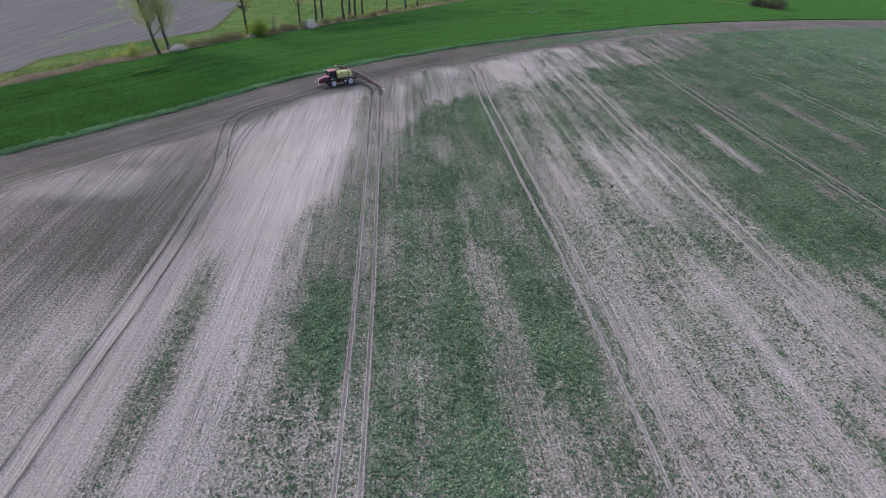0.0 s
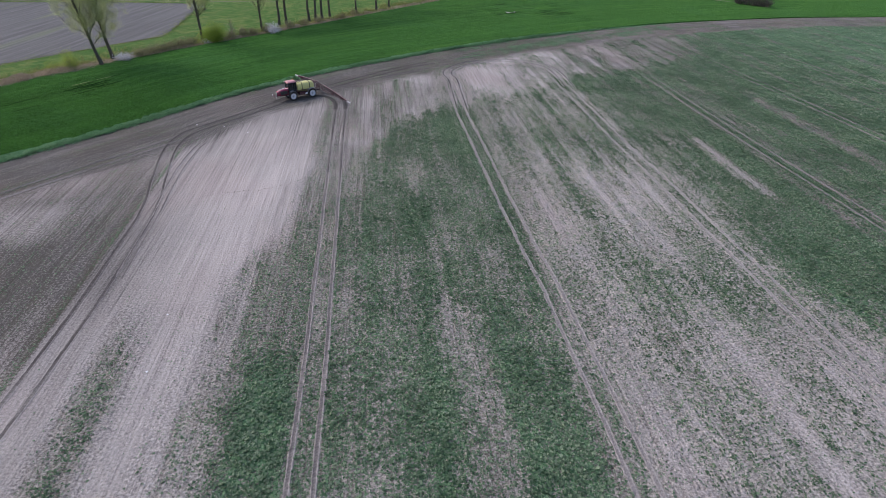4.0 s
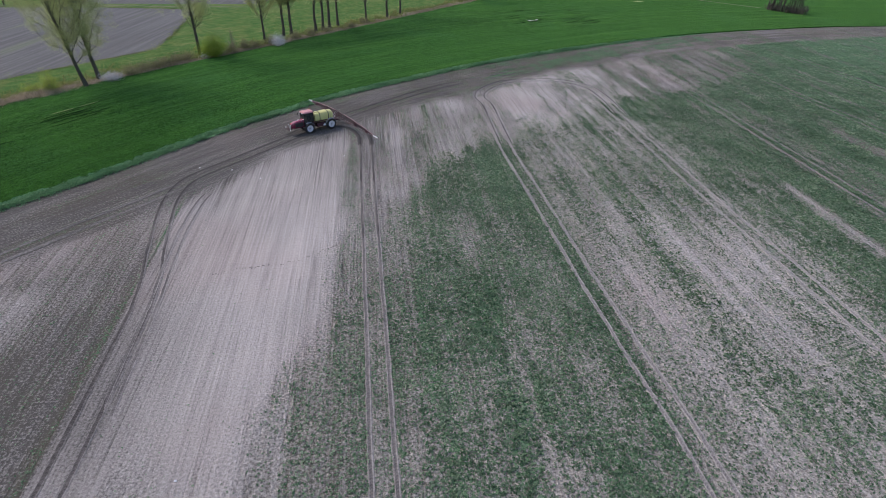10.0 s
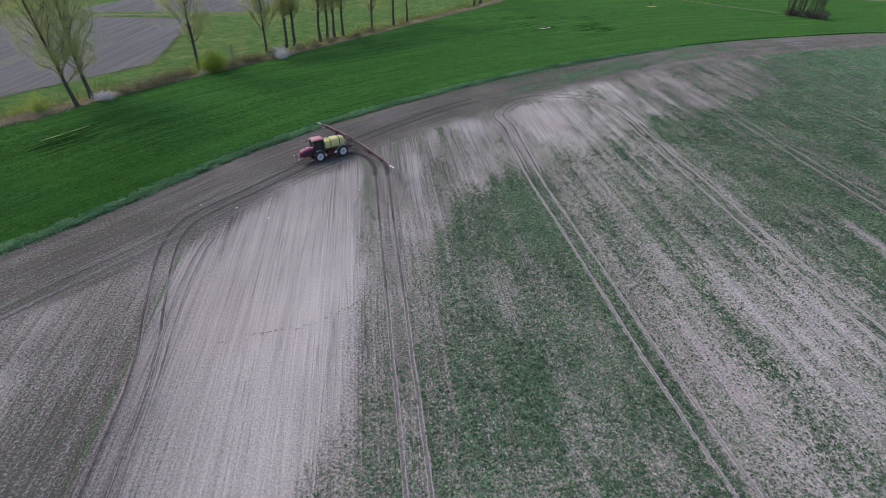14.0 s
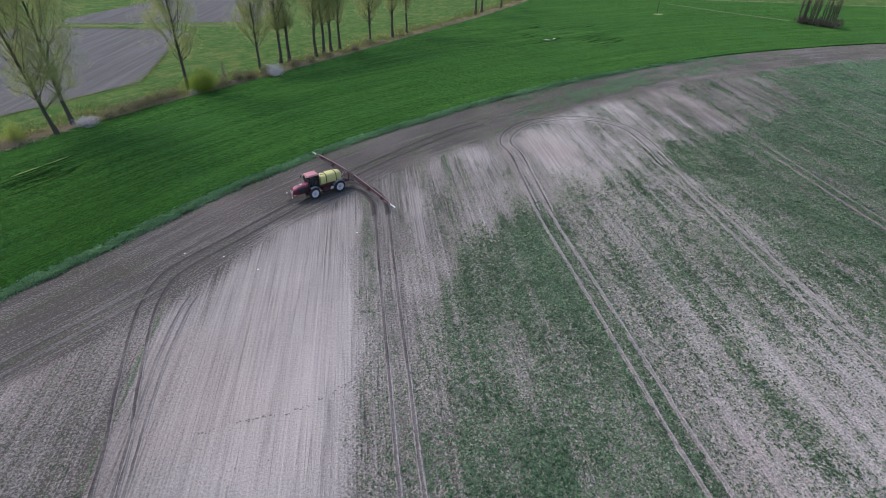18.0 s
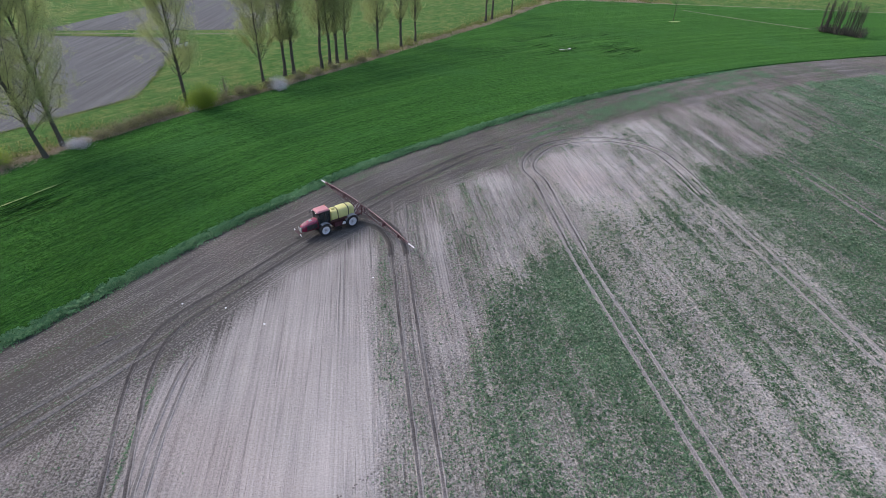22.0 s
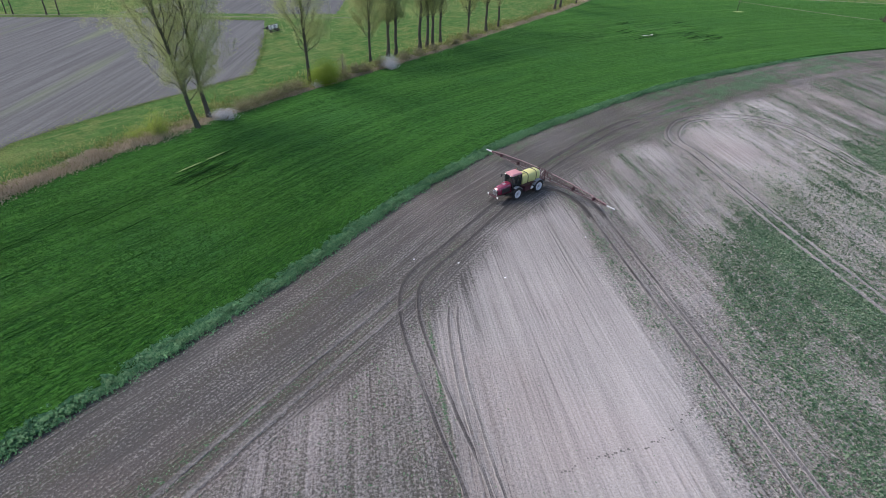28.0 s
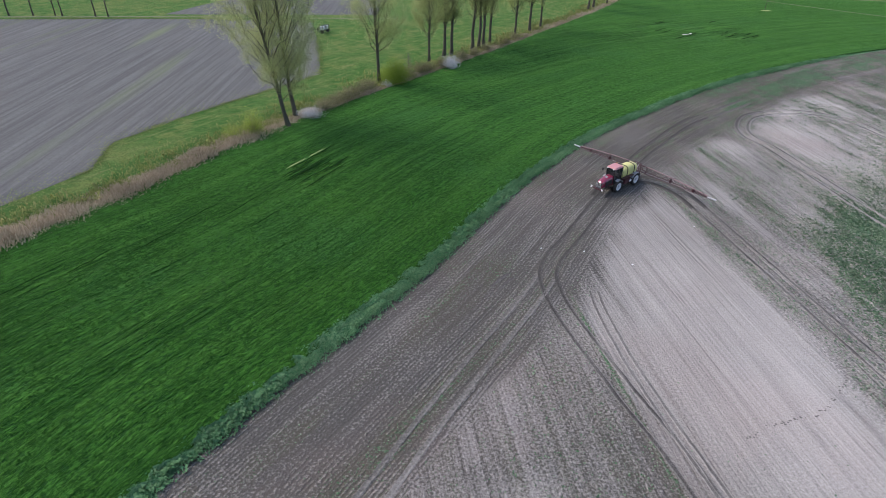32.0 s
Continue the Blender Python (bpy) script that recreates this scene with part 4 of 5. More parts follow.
POPLAR = "tall poplar with thin yellow-green spring leaves"
tree(-57.2, 77.4, 29, 1, POPLAR + " leaning slightly", lean=(-0.17, -0.02), leaves=72000, crown=0.14, spread=0.44, leaf=0.076, width=0.29)
tree(-56.0, 81.7, 30, 2, POPLAR + " beside a blossoming shrub", lean=(-0.045, 0.0), leaves=66000, crown=0.16, spread=0.42, leaf=0.076, width=0.30)
tree(-40.2, 101.9, 29, 3, POPLAR + " by a round shrub", lean=(-0.02, 0.0), leaves=50000, crown=0.19, spread=0.38, leaf=0.084, width=0.29)
slim_a = tree(-27.0, 118.9, 22, 4, "slim poplar with a loose yellow-green crown", leaves=26000, crown=0.22, spread=0.38, leaf=0.10, width=0.34)
slim_b = tree(-22.7, 124.3, 24, 5, "straight dark poplar trunk with sparse spring leaves", leaves=15000, crown=0.25, spread=0.30, leaf=0.105, width=0.40)
slim_c = tree(-14.1, 130.6, 25, 6, "straight dark poplar with few leaves in a close row", leaves=14000, crown=0.28, spread=0.28, leaf=0.105, width=0.40)
for src, x, y, rz, sc in ((slim_b, -20.6, 125.2, 80, 1.02), (slim_c, -12.1, 132.3, 130, 0.98), (slim_b, -10.2, 135.0, 200, 1.0), (slim_c, -8.0, 137.4, 300, 0.9), (slim_a, 0.6, 143.2, 30, 1.05),
                          (slim_b, 7.5, 152.2, 140, 0.95), (slim_c, 11.9, 156.2, 250, 0.8), (slim_b, 38.9, 187.2, 10, 0.95), (slim_c, 41.7, 189.4, 90, 0.95), (slim_a, 50.9, 199.2, 200, 0.9)):
    copy_thing(src, pose(x, y, 0.05, 0, 0, rz) @ Matrix.Scale(sc, 4))

# bare alders far beyond the tilled field, and the coppice by the wheat
bare_a = tree(-115.9, 173.5, 14, 31, "small bare tree on a far field boundary", "bare trees on the far boundary", leaves=0, crown=0.25, limbs=18, width=0.3)
for x, y, rz, sc in ((-119.5, 173.8, 40, 1.1), (-129, 174.7, 90, 1.0), (-131, 175, 160, 0.9), (-137, 175, 220, 1.1), (-143.5, 175, 300, 1.2), (-152, 174, 20, 1.0), (-160, 175, 70, 1.1)):
    copy_thing(bare_a, pose(x, y, 0.05, 0, 0, rz) @ Matrix.Scale(sc, 4))
cop = tree(153.5, 163.5, 10.5, 33, "bare dark stem in a small coppice", "coppice beside the wheat", leaves=0, crown=0.3, limbs=30, spread=0.1, width=0.4)
for i in range(20):
    copy_thing(cop, pose(151.2 + 0.37 * i + random.uniform(-0.8, 1.6), 168.0 - 0.52 * i + random.uniform(-0.8, 1.6), 0.05, 0, 0, 57 * i) @ Matrix.Scale(random.uniform(0.75, 1.1), 4))
copy_thing(bare_a, pose(107.3, 186, 0.1, 0, 0, 45) @ Matrix.Scale(0.55, 4))


# ---- shrubs and reeds along the ditch ----
def shrub(name, x, y, w, h, seed, leaf_mat, label, leaves=1500, leaf=0.11, twigs=60, category="shrub"):
    r = np.random.RandomState(seed)
    root = tagged(new(name), label, category, "shrubs along the ditch")
    root.location = (x, y, 0.05)
    bm = bmesh.new()
    ends = []
    for _ in range(twigs):
        az, rr = r.rand() * 6.283, w * 0.5 * math.sqrt(r.rand())
        e = Vector((math.cos(az) * rr, math.sin(az) * rr, h * (0.45 + 0.6 * r.rand()) * math.sqrt(max(0.1, 1 - (rr / (0.55 * w)) ** 2))))
        m = Vector((e.x * 0.4, e.y * 0.4, e.z * 0.55))
        tube(bm, (e.x * 0.12, e.y * 0.12, -0.05), m, 0.03, 0.02, 3)
        tube(bm, m, e, 0.02, 0.008, 3)
        ends += [e, m.lerp(e, 0.5), m]
    part("brushwood", bm, M_TWIG, root)
    e = np.array([tuple(v) for v in ends])
    c = e[r.randint(0, len(e), leaves)] + r.randn(leaves, 3) * np.array([0.13 * w, 0.13 * w, 0.10 * h])
    c[:, 2] = np.abs(c[:, 2]) + 0.05
    a, b = r.randn(leaves, 3), r.randn(leaves, 3)
    a /= np.linalg.norm(a, axis=1)[:, None]
    b = np.cross(a, b)
    b /= np.linalg.norm(b, axis=1)[:, None]
    s = leaf * (0.6 + 0.8 * r.rand(leaves))[:, None]
    V = np.stack([c - a * s, c + b * s * 0.6, c + a * s, c - b * s * 0.6], 1).reshape(-1, 3)
    new("foliage", mesh_of("foliage", V, np.arange(leaves * 4).reshape(-1, 4), leaf_mat)).parent = root
    return root


shrub("blossom_shrub", -53.4, 81.4, 4.2, 1.9, 51, M_BLOSSOM, "low white blossoming shrub at a poplar's foot", 1500, 0.10)
shrub("blossom_shrub", -22.7, 112.8, 3.6, 2.8, 52, M_BLOSSOM, "white blossoming shrub in the hedge", 1700, 0.12)
shrub("blossom_shrub", -38.3, 99.4, 2.2, 1.4, 53, M_BLOSSOM, "small white blossoming shrub beside the green one", 600, 0.09)
shrub("round_shrub", -36.8, 101.4, 6.2, 4.8, 54, M_ROUND, "round fresh green willow shrub", 22000, 0.075)
shrub("willow_shrub", -62.4, 73.8, 3.8, 4.4, 55, M_SHRUB, "loose yellow-green willow shrub", 4200, 0.065)
shrub("willow_shrub", -88.4, 40.6, 3.6, 2.6, 56, M_SHRUB, "yellow-green willow shrub above the reeds", 3500, 0.065)
shrub("willow_shrub", -65.3, 72.4, 3.4, 2.6, 57, M_SHRUB, "loose yellow-green willow shrub", 2200, 0.06)
for i, (x, y, w, h) in enumerate(((-47.5, 92, 5, 2.6), (-51.2, 87.2, 4.5, 2.4), (-49.3, 89.8, 4.2, 2.2), (-45.8, 94.3, 4.2, 2.4), (-42.2, 99, 4, 2.4), (-28.5, 112, 3.6, 2.2), (-19, 121.5, 3.6, 2.4), (-44, 96.5, 3.6, 2.8), (-33.2, 106.5, 3.6, 2.4), (-30.5, 110, 3.2, 2.6), (-24.6, 115.2, 3.4, 2.8), (-15, 126, 3.4, 2.2), (-11, 130.5, 3.6, 2.2), (-4, 137.5, 3, 1.8), (0, 143, 3.2, 2.4))):
    shrub("bare_shrub", x, y - 1.6, w, h * 1.0, 60 + i, M_HEDGE, "brownish bare shrub with many thin twigs", 900, 0.11, 90)
shrub("bare_shrub", -33.2, 107.2, 2.2, 6.0, 80, M_TWIG, "tall thin bare shrub", 260, 0.10, 40)
for i in range(5):
    shrub("bare_shrub", 152.2 + 1.7 * i, 167.0 - 2.2 * i + 0.8 * (i % 2), 4.4, 3.6, 85 + i, M_BRUSH, "dark bare brush under the coppice", 1100, 0.14, 60)


def build_reeds():
    """Dry reeds standing in the ditch, thick by the open stretch and thinner among the trees."""
    r = np.random.RandomState(21)
    k = 22 * np.array([1.2, 12.0])
    seg = FAR[int(k[0]):int(k[1])]
    s = np.r_[0, np.cumsum(np.hypot(*np.diff(seg, axis=0).T))]
    n = 90000
    u = r.rand(n) ** 1.25 * s[-1]
    x, y = np.interp(u, s, seg[:, 0]), np.interp(u, s, seg[:, 1])
    dirx, diry = np.gradient(seg[:, 0]), np.gradient(seg[:, 1])
    q = np.hypot(dirx, diry)
    nx, ny = np.interp(u, s, -diry / q), np.interp(u, s, dirx / q)
    wide = np.where(y < 80, 3.2, 1.7) * (0.6 + 0.8 * vnoise(u / 6, 0 * u, 60))
    d = r.randn(n) * 0.5 * wide + 1.3
    keep = r.rand(n) < np.where(y < 74, 1.0, np.where(y < 108, 0.45, 0.15) + 0.55 * smooth(0.35, 0.7, vnoise(u / 5, 0 * u + 3, 61)))
    x, y, d, nx, ny, u = x[keep], y[keep], d[keep], nx[keep], ny[keep], u[keep]
    x, y = x + nx * d, y + ny * d
    n = len(x)
    h = (0.5 + 0.75 * r.rand(n)) * (0.45 + 0.9 * vnoise(u / 2.4, 0 * u + 8, 62)) * np.where(y < 74, 1.0, 0.7) * np.exp(-((d - 1.3) / 3.2) ** 2)
    lx, ly = r.randn(n) * 0.25, r.randn(n) * 0.25
    a = r.rand(n) * 6.283
    w = 0.05 + 0.05 * r.rand(n)
    b0 = np.stack([x, y, 0 * x], 1)
    mid = np.stack([x + lx * 0.4 * h, y + ly * 0.4 * h, 0.6 * h], 1)
    tip = np.stack([x + lx * h, y + ly * h, h], 1)
    side = np.stack([np.cos(a) * w, np.sin(a) * w, 0 * w], 1)
    V = np.stack([b0 - side * 0.5, mid + side, tip, mid - side], 1).reshape(-1, 3)
    tagged(new("dry_reeds", mesh_of("dry_reeds", V, np.arange(len(V)).reshape(-1, 4), M_REED)), "pinkish brown dry reeds along the ditch", "reeds", kind="stuff")


build_reeds()


def build_ditch_grass():
    """Rank yellow-green grass along both banks of the ditch."""
    r = np.random.RandomState(23)
    seg = FAR[20:22 * 12]
    s = np.r_[0, np.cumsum(np.hypot(*np.diff(seg, axis=0).T))]
    n = 26000
    u = r.rand(n) * s[-1]
    x, y = np.interp(u, s, seg[:, 0]), np.interp(u, s, seg[:, 1])
    gx, gy = np.gradient(seg[:, 0]), np.gradient(seg[:, 1])
    q = np.hypot(gx, gy)
    d = 1.0 + 3.2 * np.abs(r.randn(n)) * (0.5 + vnoise(u / 7, 0 * u, 63))
    x, y = x + np.interp(u, s, -gy / q) * d, y + np.interp(u, s, gx / q) * d
    h = (0.25 + 0.35 * r.rand(n)) * (0.4 + vnoise(x / 2, y / 2, 64))
    tufts("ditch_grass", x, y, np.full(n, 0.06), h * 0.7, h, 2, M_DRYGRASS, "rank yellow-green grass on the ditch bank", "grass", 24, 0.16)


build_ditch_grass()


# ---- the self-propelled sprayer, turning on the headland ----
def wheel(parent, x, y, radius, width):
    w = new("wheel")
    w.parent = parent
    w.location = (x, y, radius)
    tagged(w, "large narrow tractor wheel with a pale rim")
    hw = width / 2
    bm = lathe(bmesh.new(), [(radius * 0.62, -hw), (radius * 0.86, -hw * 1.08), (radius * 0.94, -hw * 0.9), (radius * 0.955, 0), (radius * 0.94, hw * 0.9), (radius * 0.86, hw * 1.08), (radius * 0.62, hw)], 32, None, False)
    for i in range(22):
        for sgn in (-1, 1):
            a = 2 * math.pi * (i + 0.25 * sgn) / 22
            box(bm, (hw * 1.0, 0.07, 0.07), Matrix.Rotation(a, 4, "X") @ Vector((sgn * hw * 0.5, 0, radius * 0.965)),
                rot=Matrix.Rotation(a, 4, "X") @ Matrix.Rotation(sgn * 0.6, 4, "Z"))
    part("tyre", bm, M_TYRE, w)
    side = 1 if x > 0 else -1
    bm = lathe(bmesh.new(), [(radius * 0.66, -side * hw * 1.02), (radius * 0.6, -side * hw * 0.8), (radius * 0.56, 0), (radius * 0.58, side * hw * 0.55), (radius * 0.66, side * hw * 1.04), (radius * 0.60, side * hw * 1.0), (radius * 0.55, side * hw * 0.55), (radius * 0.2, side * hw * 0.62)], 28)
    part("rim", bm, M_RIM, w, "pale painted steel rim")
    bm = lathe(bmesh.new(), [(0.16, side * hw * 0.5), (0.16, side * hw * 0.75), (0.12, side * hw * 0.95), (0.06, side * hw * 1.0)], 16)
    for i in range(8):
        a = 2 * math.pi * i / 8
        p = Vector((side * hw * 0.5, 0.26 * math.cos(a), 0.26 * math.sin(a)))
        tube(bm, p, p + Vector((side * 0.1, 0, 0)), 0.022, n=6)
    part("hub", bm, M_STEEL, w, "grey hub with wheel nuts")


def arc_guard(parent, x, y, radius, width, a0, a1):
    bm = bmesh.new()
    n = 12
    rows = []
    for i in range(n + 1):
        a = radians(a0 + (a1 - a0) * i / n)
        for dr in (0.0, 0.04):
            rows.append([bm.verts.new((x + sx * width / 2, y + (radius + dr) * math.cos(a), 0.85 + (radius + dr) * math.sin(a))) for sx in (-1, 1)])
    for i in range(n):
        a, b, c, d = rows[2 * i], rows[2 * i + 1], rows[2 * i + 2], rows[2 * i + 3]
        bm.faces.new((b[0], b[1], d[1], d[0])), bm.faces.new((a[1], a[0], c[0], c[1]))
        bm.faces.new((a[0], b[0], d[0], c[0])), bm.faces.new((b[1], a[1], c[1], d[1]))
    part("mudguard", bm, M_GREY, parent, "grey plastic mudguard")


def boom_section(parent, x0, x1, z0, depth0, depth1, hgt0, hgt1, n, mat=None, label=""):
    """A lattice length of boom from x0 to x1: four chords, posts and diagonals."""
    bm, top = bmesh.new(), bmesh.new()
    y = -4.55
    cs = []
    for i in range(n + 1):
        t = i / n
        x, d, h = x0 + (x1 - x0) * t, depth0 + (depth1 - depth0) * t, hgt0 + (hgt1 - hgt0) * t
        cs.append([Vector((x, y - d / 2, z0)), Vector((x, y + d / 2, z0)), Vector((x, y, z0 + h))])
    for a, b in zip(cs, cs[1:]):
        for k in range(2):
            tube(bm, a[k], b[k], 0.045, n=4)
        tube(top, a[2], b[2], 0.055, n=5)
        tube(bm, a[0], b[2], 0.026, n=4), tube(bm, a[1], b[2], 0.026, n=4), tube(bm, a[0], b[1], 0.02, n=4)
    for c in cs:
        tube(bm, c[0], c[1], 0.03, n=4), tube(bm, c[0], c[2], 0.03, n=4), tube(bm, c[1], c[2], 0.03, n=4)
    sec = part("boom_section", bm, mat or M_BOOM, parent, label)
    part("top_chord", top, M_DUST, sec, "dusty pale top tube")
    return sec


def sprayer(m):
    root = tagged(new("crop_sprayer"), "red self-propelled crop sprayer with a yellow tank and a wide boom", "sprayer")
    root.matrix_world = m
    for x in (-1.05, 1.05):
        wheel(root, x, 2.05, 0.86, 0.46)
        wheel(root, x, -2.05, 0.90, 0.50)
        arc_guard(root, x, -2.05, 1.02, 0.56, 25, 165)
        arc_guard(root, x, 2.05, 0.98, 0.5, 60, 150)
    bm = box(bmesh.new(), (0.9, 8.4, 0.3), (0, 0.4, 1.15), 0.04)
    for y in (2.05, -2.05):
        box(bm, (1.7, 0.28, 0.26), (0, y, 0.95), 0.03)
    box(bm, (1.4, 0.5, 0.5), (0, 0.4, 1.0), 0.04)
    part("chassis", bm, M_BOOM, root, "dark red steel chassis with axles")
    # hood, nose and grille
    bm = bmesh.new()
    prof = [(2.75, 0.60, 2.42), (3.4, 0.60, 2.36), (4.2, 0.56, 2.22), (4.85, 0.48, 2.02), (5.1, 0.38, 1.78)]
    rings = []
    for y, w, top in prof:
        rings.append([bm.verts.new(v) for v in ((-w, y, 1.2), (-w, y, top - 0.28), (-w * 0.82, y, top - 0.07), (-w * 0.4, y, top), (w * 0.4, y, top), (w * 0.82, y, top - 0.07), (w, y, top - 0.28), (w, y, 1.2))])
    for a, b in zip(rings, rings[1:]):
        for i in range(7):
            bm.faces.new((a[i], a[i + 1], b[i + 1], b[i]))
    bm.faces.new(rings[0]), bm.faces.new(rings[-1][::-1])
    bmesh.ops.recalc_face_normals(bm, faces=bm.faces[:])
    part("hood", bm, M_RED, root, "glossy red engine hood")
    part("nose_grille", box(bmesh.new(), (0.86, 0.1, 0.72), (0, 5.1, 1.48), 0.03), M_BLACK, root, "black front grille")
    bm = bmesh.new()
    for i in range(7):
        box(bm, (0.78, 0.03, 0.03), (0, 5.165, 1.2 + 0.09 * i))
    part("grille_insert", bm, M_GREY, root)
    part("hood_vent", box(bmesh.new(), (0.34, 0.4, 0.03), (0, 3.6, 2.335), 0.01, Matrix.Rotation(-0.13, 4, "X")), M_GREY, root, "pale vent plate on the hood")
    for x in (-1, 1):
        part("side_vent", box(bmesh.new(), (0.04, 1.5, 0.7), (x * 0.595, 3.65, 1.62), 0.01), M_BLACK, root, "black side grille")
        part("headlight", box(bmesh.new(), (0.2, 0.07, 0.16), (x * 0.3, 5.13, 1.7), 0.03), M_WHITE, root, "clear headlight")
        part("front_bumper_arm", box(bmesh.new(), (0.12, 0.5, 0.14), (x * 0.4, 5.3, 1.1), 0.02), M_BOOM, root)
    part("front_bumper", box(bmesh.new(), (1.5, 0.14, 0.16), (0, 5.5, 1.1), 0.03), M_BOOM, root, "dark red front bar")
    part("stripe_plate", box(bmesh.new(), (0.3, 0.03, 0.3), (-0.86, 5.5, 1.15), 0.01), M_WHITE, root, "white warning plate")
    part("stripe_plate", box(bmesh.new(), (0.3, 0.03, 0.3), (0.86, 5.5, 1.15), 0.01), M_WHITE, root, "white warning plate")
    # cab
    part("cab_floor", box(bmesh.new(), (1.5, 1.75, 0.25), (0, 1.9, 1.5), 0.04), M_BLACK, root)
    for x in (-0.74, 0.74):
        for y, lean in ((2.72, -0.08), (1.85, 0.0), (1.08, 0.06)):
            part("pillar", box(bmesh.new(), (0.08, 0.09, 1.85), (x * 0.97, y, 2.5), 0.015, Matrix.Rotation(lean, 4, "X")), M_BLACK, root, "black cab pillar")
        part("side_window", box(bmesh.new(), (0.02, 1.55, 1.7), (x * 0.985, 1.9, 2.5)), M_GLASS, root, "dark cab glass")
    part("windscreen", box(bmesh.new(), (1.4, 0.02, 1.75), (0, 2.74, 2.5), 0, Matrix.Rotation(-0.08, 4, "X")), M_GLASS, root, "dark windscreen glass")
    part("rear_window", box(bmesh.new(), (1.4, 0.02, 1.6), (0, 1.06, 2.55), 0, Matrix.Rotation(0.06, 4, "X")), M_GLASS, root, "dark rear glass")
    bm = box(bmesh.new(), (0.5, 0.5, 0.14), (0, 1.65, 2.0), 0.04)
    box(bm, (0.5, 0.14, 0.7), (0, 1.42, 2.35), 0.04)
    part("seat", bm, M_BLACK, root, "empty black driver's seat")
    bm = tube(bmesh.new(), (0, 2.25, 1.6), (0, 2.12, 2.15), 0.04)
    lathe(bm, [(0.2, -0.02), (0.2, 0.02)], 16, Matrix.Translation((0, 2.1, 2.18)) @ Matrix.Rotation(radians(65), 4, "Y"))
    part("steering_wheel", bm, M_BLACK, root)
    part("cab_roof", box(bmesh.new(), (1.6, 1.95, 0.26), (0, 1.88, 3.5), 0.12, taper=(0.8, 0.84)), M_ROOF, root, "faded pinkish red cab roof")
    for x in (-1, 1):
        bm = tube(bmesh.new(), (x * 0.74, 2.7, 3.2), (x * 1.15, 2.95, 3.1), 0.025)
        mir = part("mirror_arm", bm, M_BLACK, root)
        part("mirror", box(bmesh.new(), (0.24, 0.07, 0.42), (x * 1.2, 2.98, 2.95), 0.03), M_BLACK, mir, "black wing mirror")
        part("roof_lamp", box(bmesh.new(), (0.2, 0.06, 0.12), (x * 0.5, 2.96, 3.42), 0.02), M_WHITE, root)
    bm = bmesh.new()
    tube(bm, (0.3, 1.2, 3.66), (0.3, 1.2, 3.86), 0.06, 0.05, 10)
    part("beacon", bm, paint("amber_plastic", (0.6, 0.25, 0.03), 0.3), root, "amber roof beacon")
    # steps on the near side
    ladder = tagged(new("ladder"), "grey folding cab steps")
    ladder.parent = root
    for y in (1.45, 1.95):
        part("rail", tube(bmesh.new(), (-1.0, y, 0.5), (-0.95, y, 1.65), 0.025), M_STEEL, ladder)
    for k in range(4):
        part("rung", box(bmesh.new(), (0.2, 0.5, 0.03), (-0.98, 1.7, 0.55 + 0.28 * k)), M_STEEL, ladder)
    part("handrail", tube(bmesh.new(), (-0.9, 1.1, 1.7), (-0.9, 1.1, 2.8), 0.022), M_BLACK, root)
    # yellow tank
    bm = bmesh.new()
    rings = []
    for y, w, h0, h1 in ((0.78, 0.62, 1.45, 2.75), (0.62, 0.78, 1.35, 2.98), (-0.6, 0.82, 1.3, 3.12), (-1.9, 0.82, 1.3, 3.12), (-2.6, 0.74, 1.4, 2.98), (-2.78, 0.55, 1.6, 2.7)):
        ring = []
        for i in range(16):
            a = 2 * math.pi * i / 16
            cx, cz = math.cos(a), math.sin(a)
            ring.append(bm.verts.new((w * math.copysign(abs(cx) ** 0.55, cx), y, (h0 + h1) / 2 + (h1 - h0) / 2 * math.copysign(abs(cz) ** 0.55, cz))))
        rings.append(ring)
    for a, b in zip(rings, rings[1:]):
        for i in range(16):
            bm.faces.new((a[i], a[(i + 1) % 16], b[(i + 1) % 16], b[i]))
    bm.faces.new(rings[0][::-1]), bm.faces.new(rings[-1])
    for f in bm.faces:
        f.smooth = True
    bmesh.ops.recalc_face_normals(bm, faces=bm.faces[:])
    part("tank", bm, M_YELLOW, root, "pale yellow plastic spray tank")
    for y in (-0.15, -1.75):
        bm = bmesh.new()
        pts = [Vector((0.85 * math.copysign(abs(math.cos(a)) ** 0.55, math.cos(a)), y, 2.21 + 0.94 * math.copysign(abs(math.sin(a)) ** 0.55, math.sin(a)))) for a in np.linspace(-0.4, math.pi + 0.4, 15)]
        for a, b in zip(pts, pts[1:]):
            tube(bm, a, b, 0.06, n=4)
        part("tank_strap", bm, M_BLACK, root, "black strap round the tank")
    bm = lathe(bmesh.new(), [(0.26, 0), (0.26, 0.1), (0.2, 0.13)], 20, Matrix.Translation((0, 0.25, 3.06)) @ Matrix.Rotation(-math.pi / 2, 4, "Y"))
    part("filler_lid", bm, M_YELLOW, root, "round yellow filler lid")
    part("walkway", box(bmesh.new(), (0.42, 2.6, 0.05), (-1.0, -0.1, 1.75), 0.01), M_BOOM, root, "dark red side platform")
    for x in (-1, 1):
        part("side_locker", box(bmesh.new(), (0.5, 1.3, 0.7), (x * 0.95, 0.0, 1.15), 0.06), M_RED if x > 0 else M_BOOM, root, "side locker")
    bm = lathe(bmesh.new(), [(0.16, -0.28), (0.2, -0.22), (0.2, 0.22), (0.16, 0.28)], 16, Matrix.Translation((-1.05, -0.75, 1.0)) @ Matrix.Rotation(math.pi / 2, 4, "Z"))
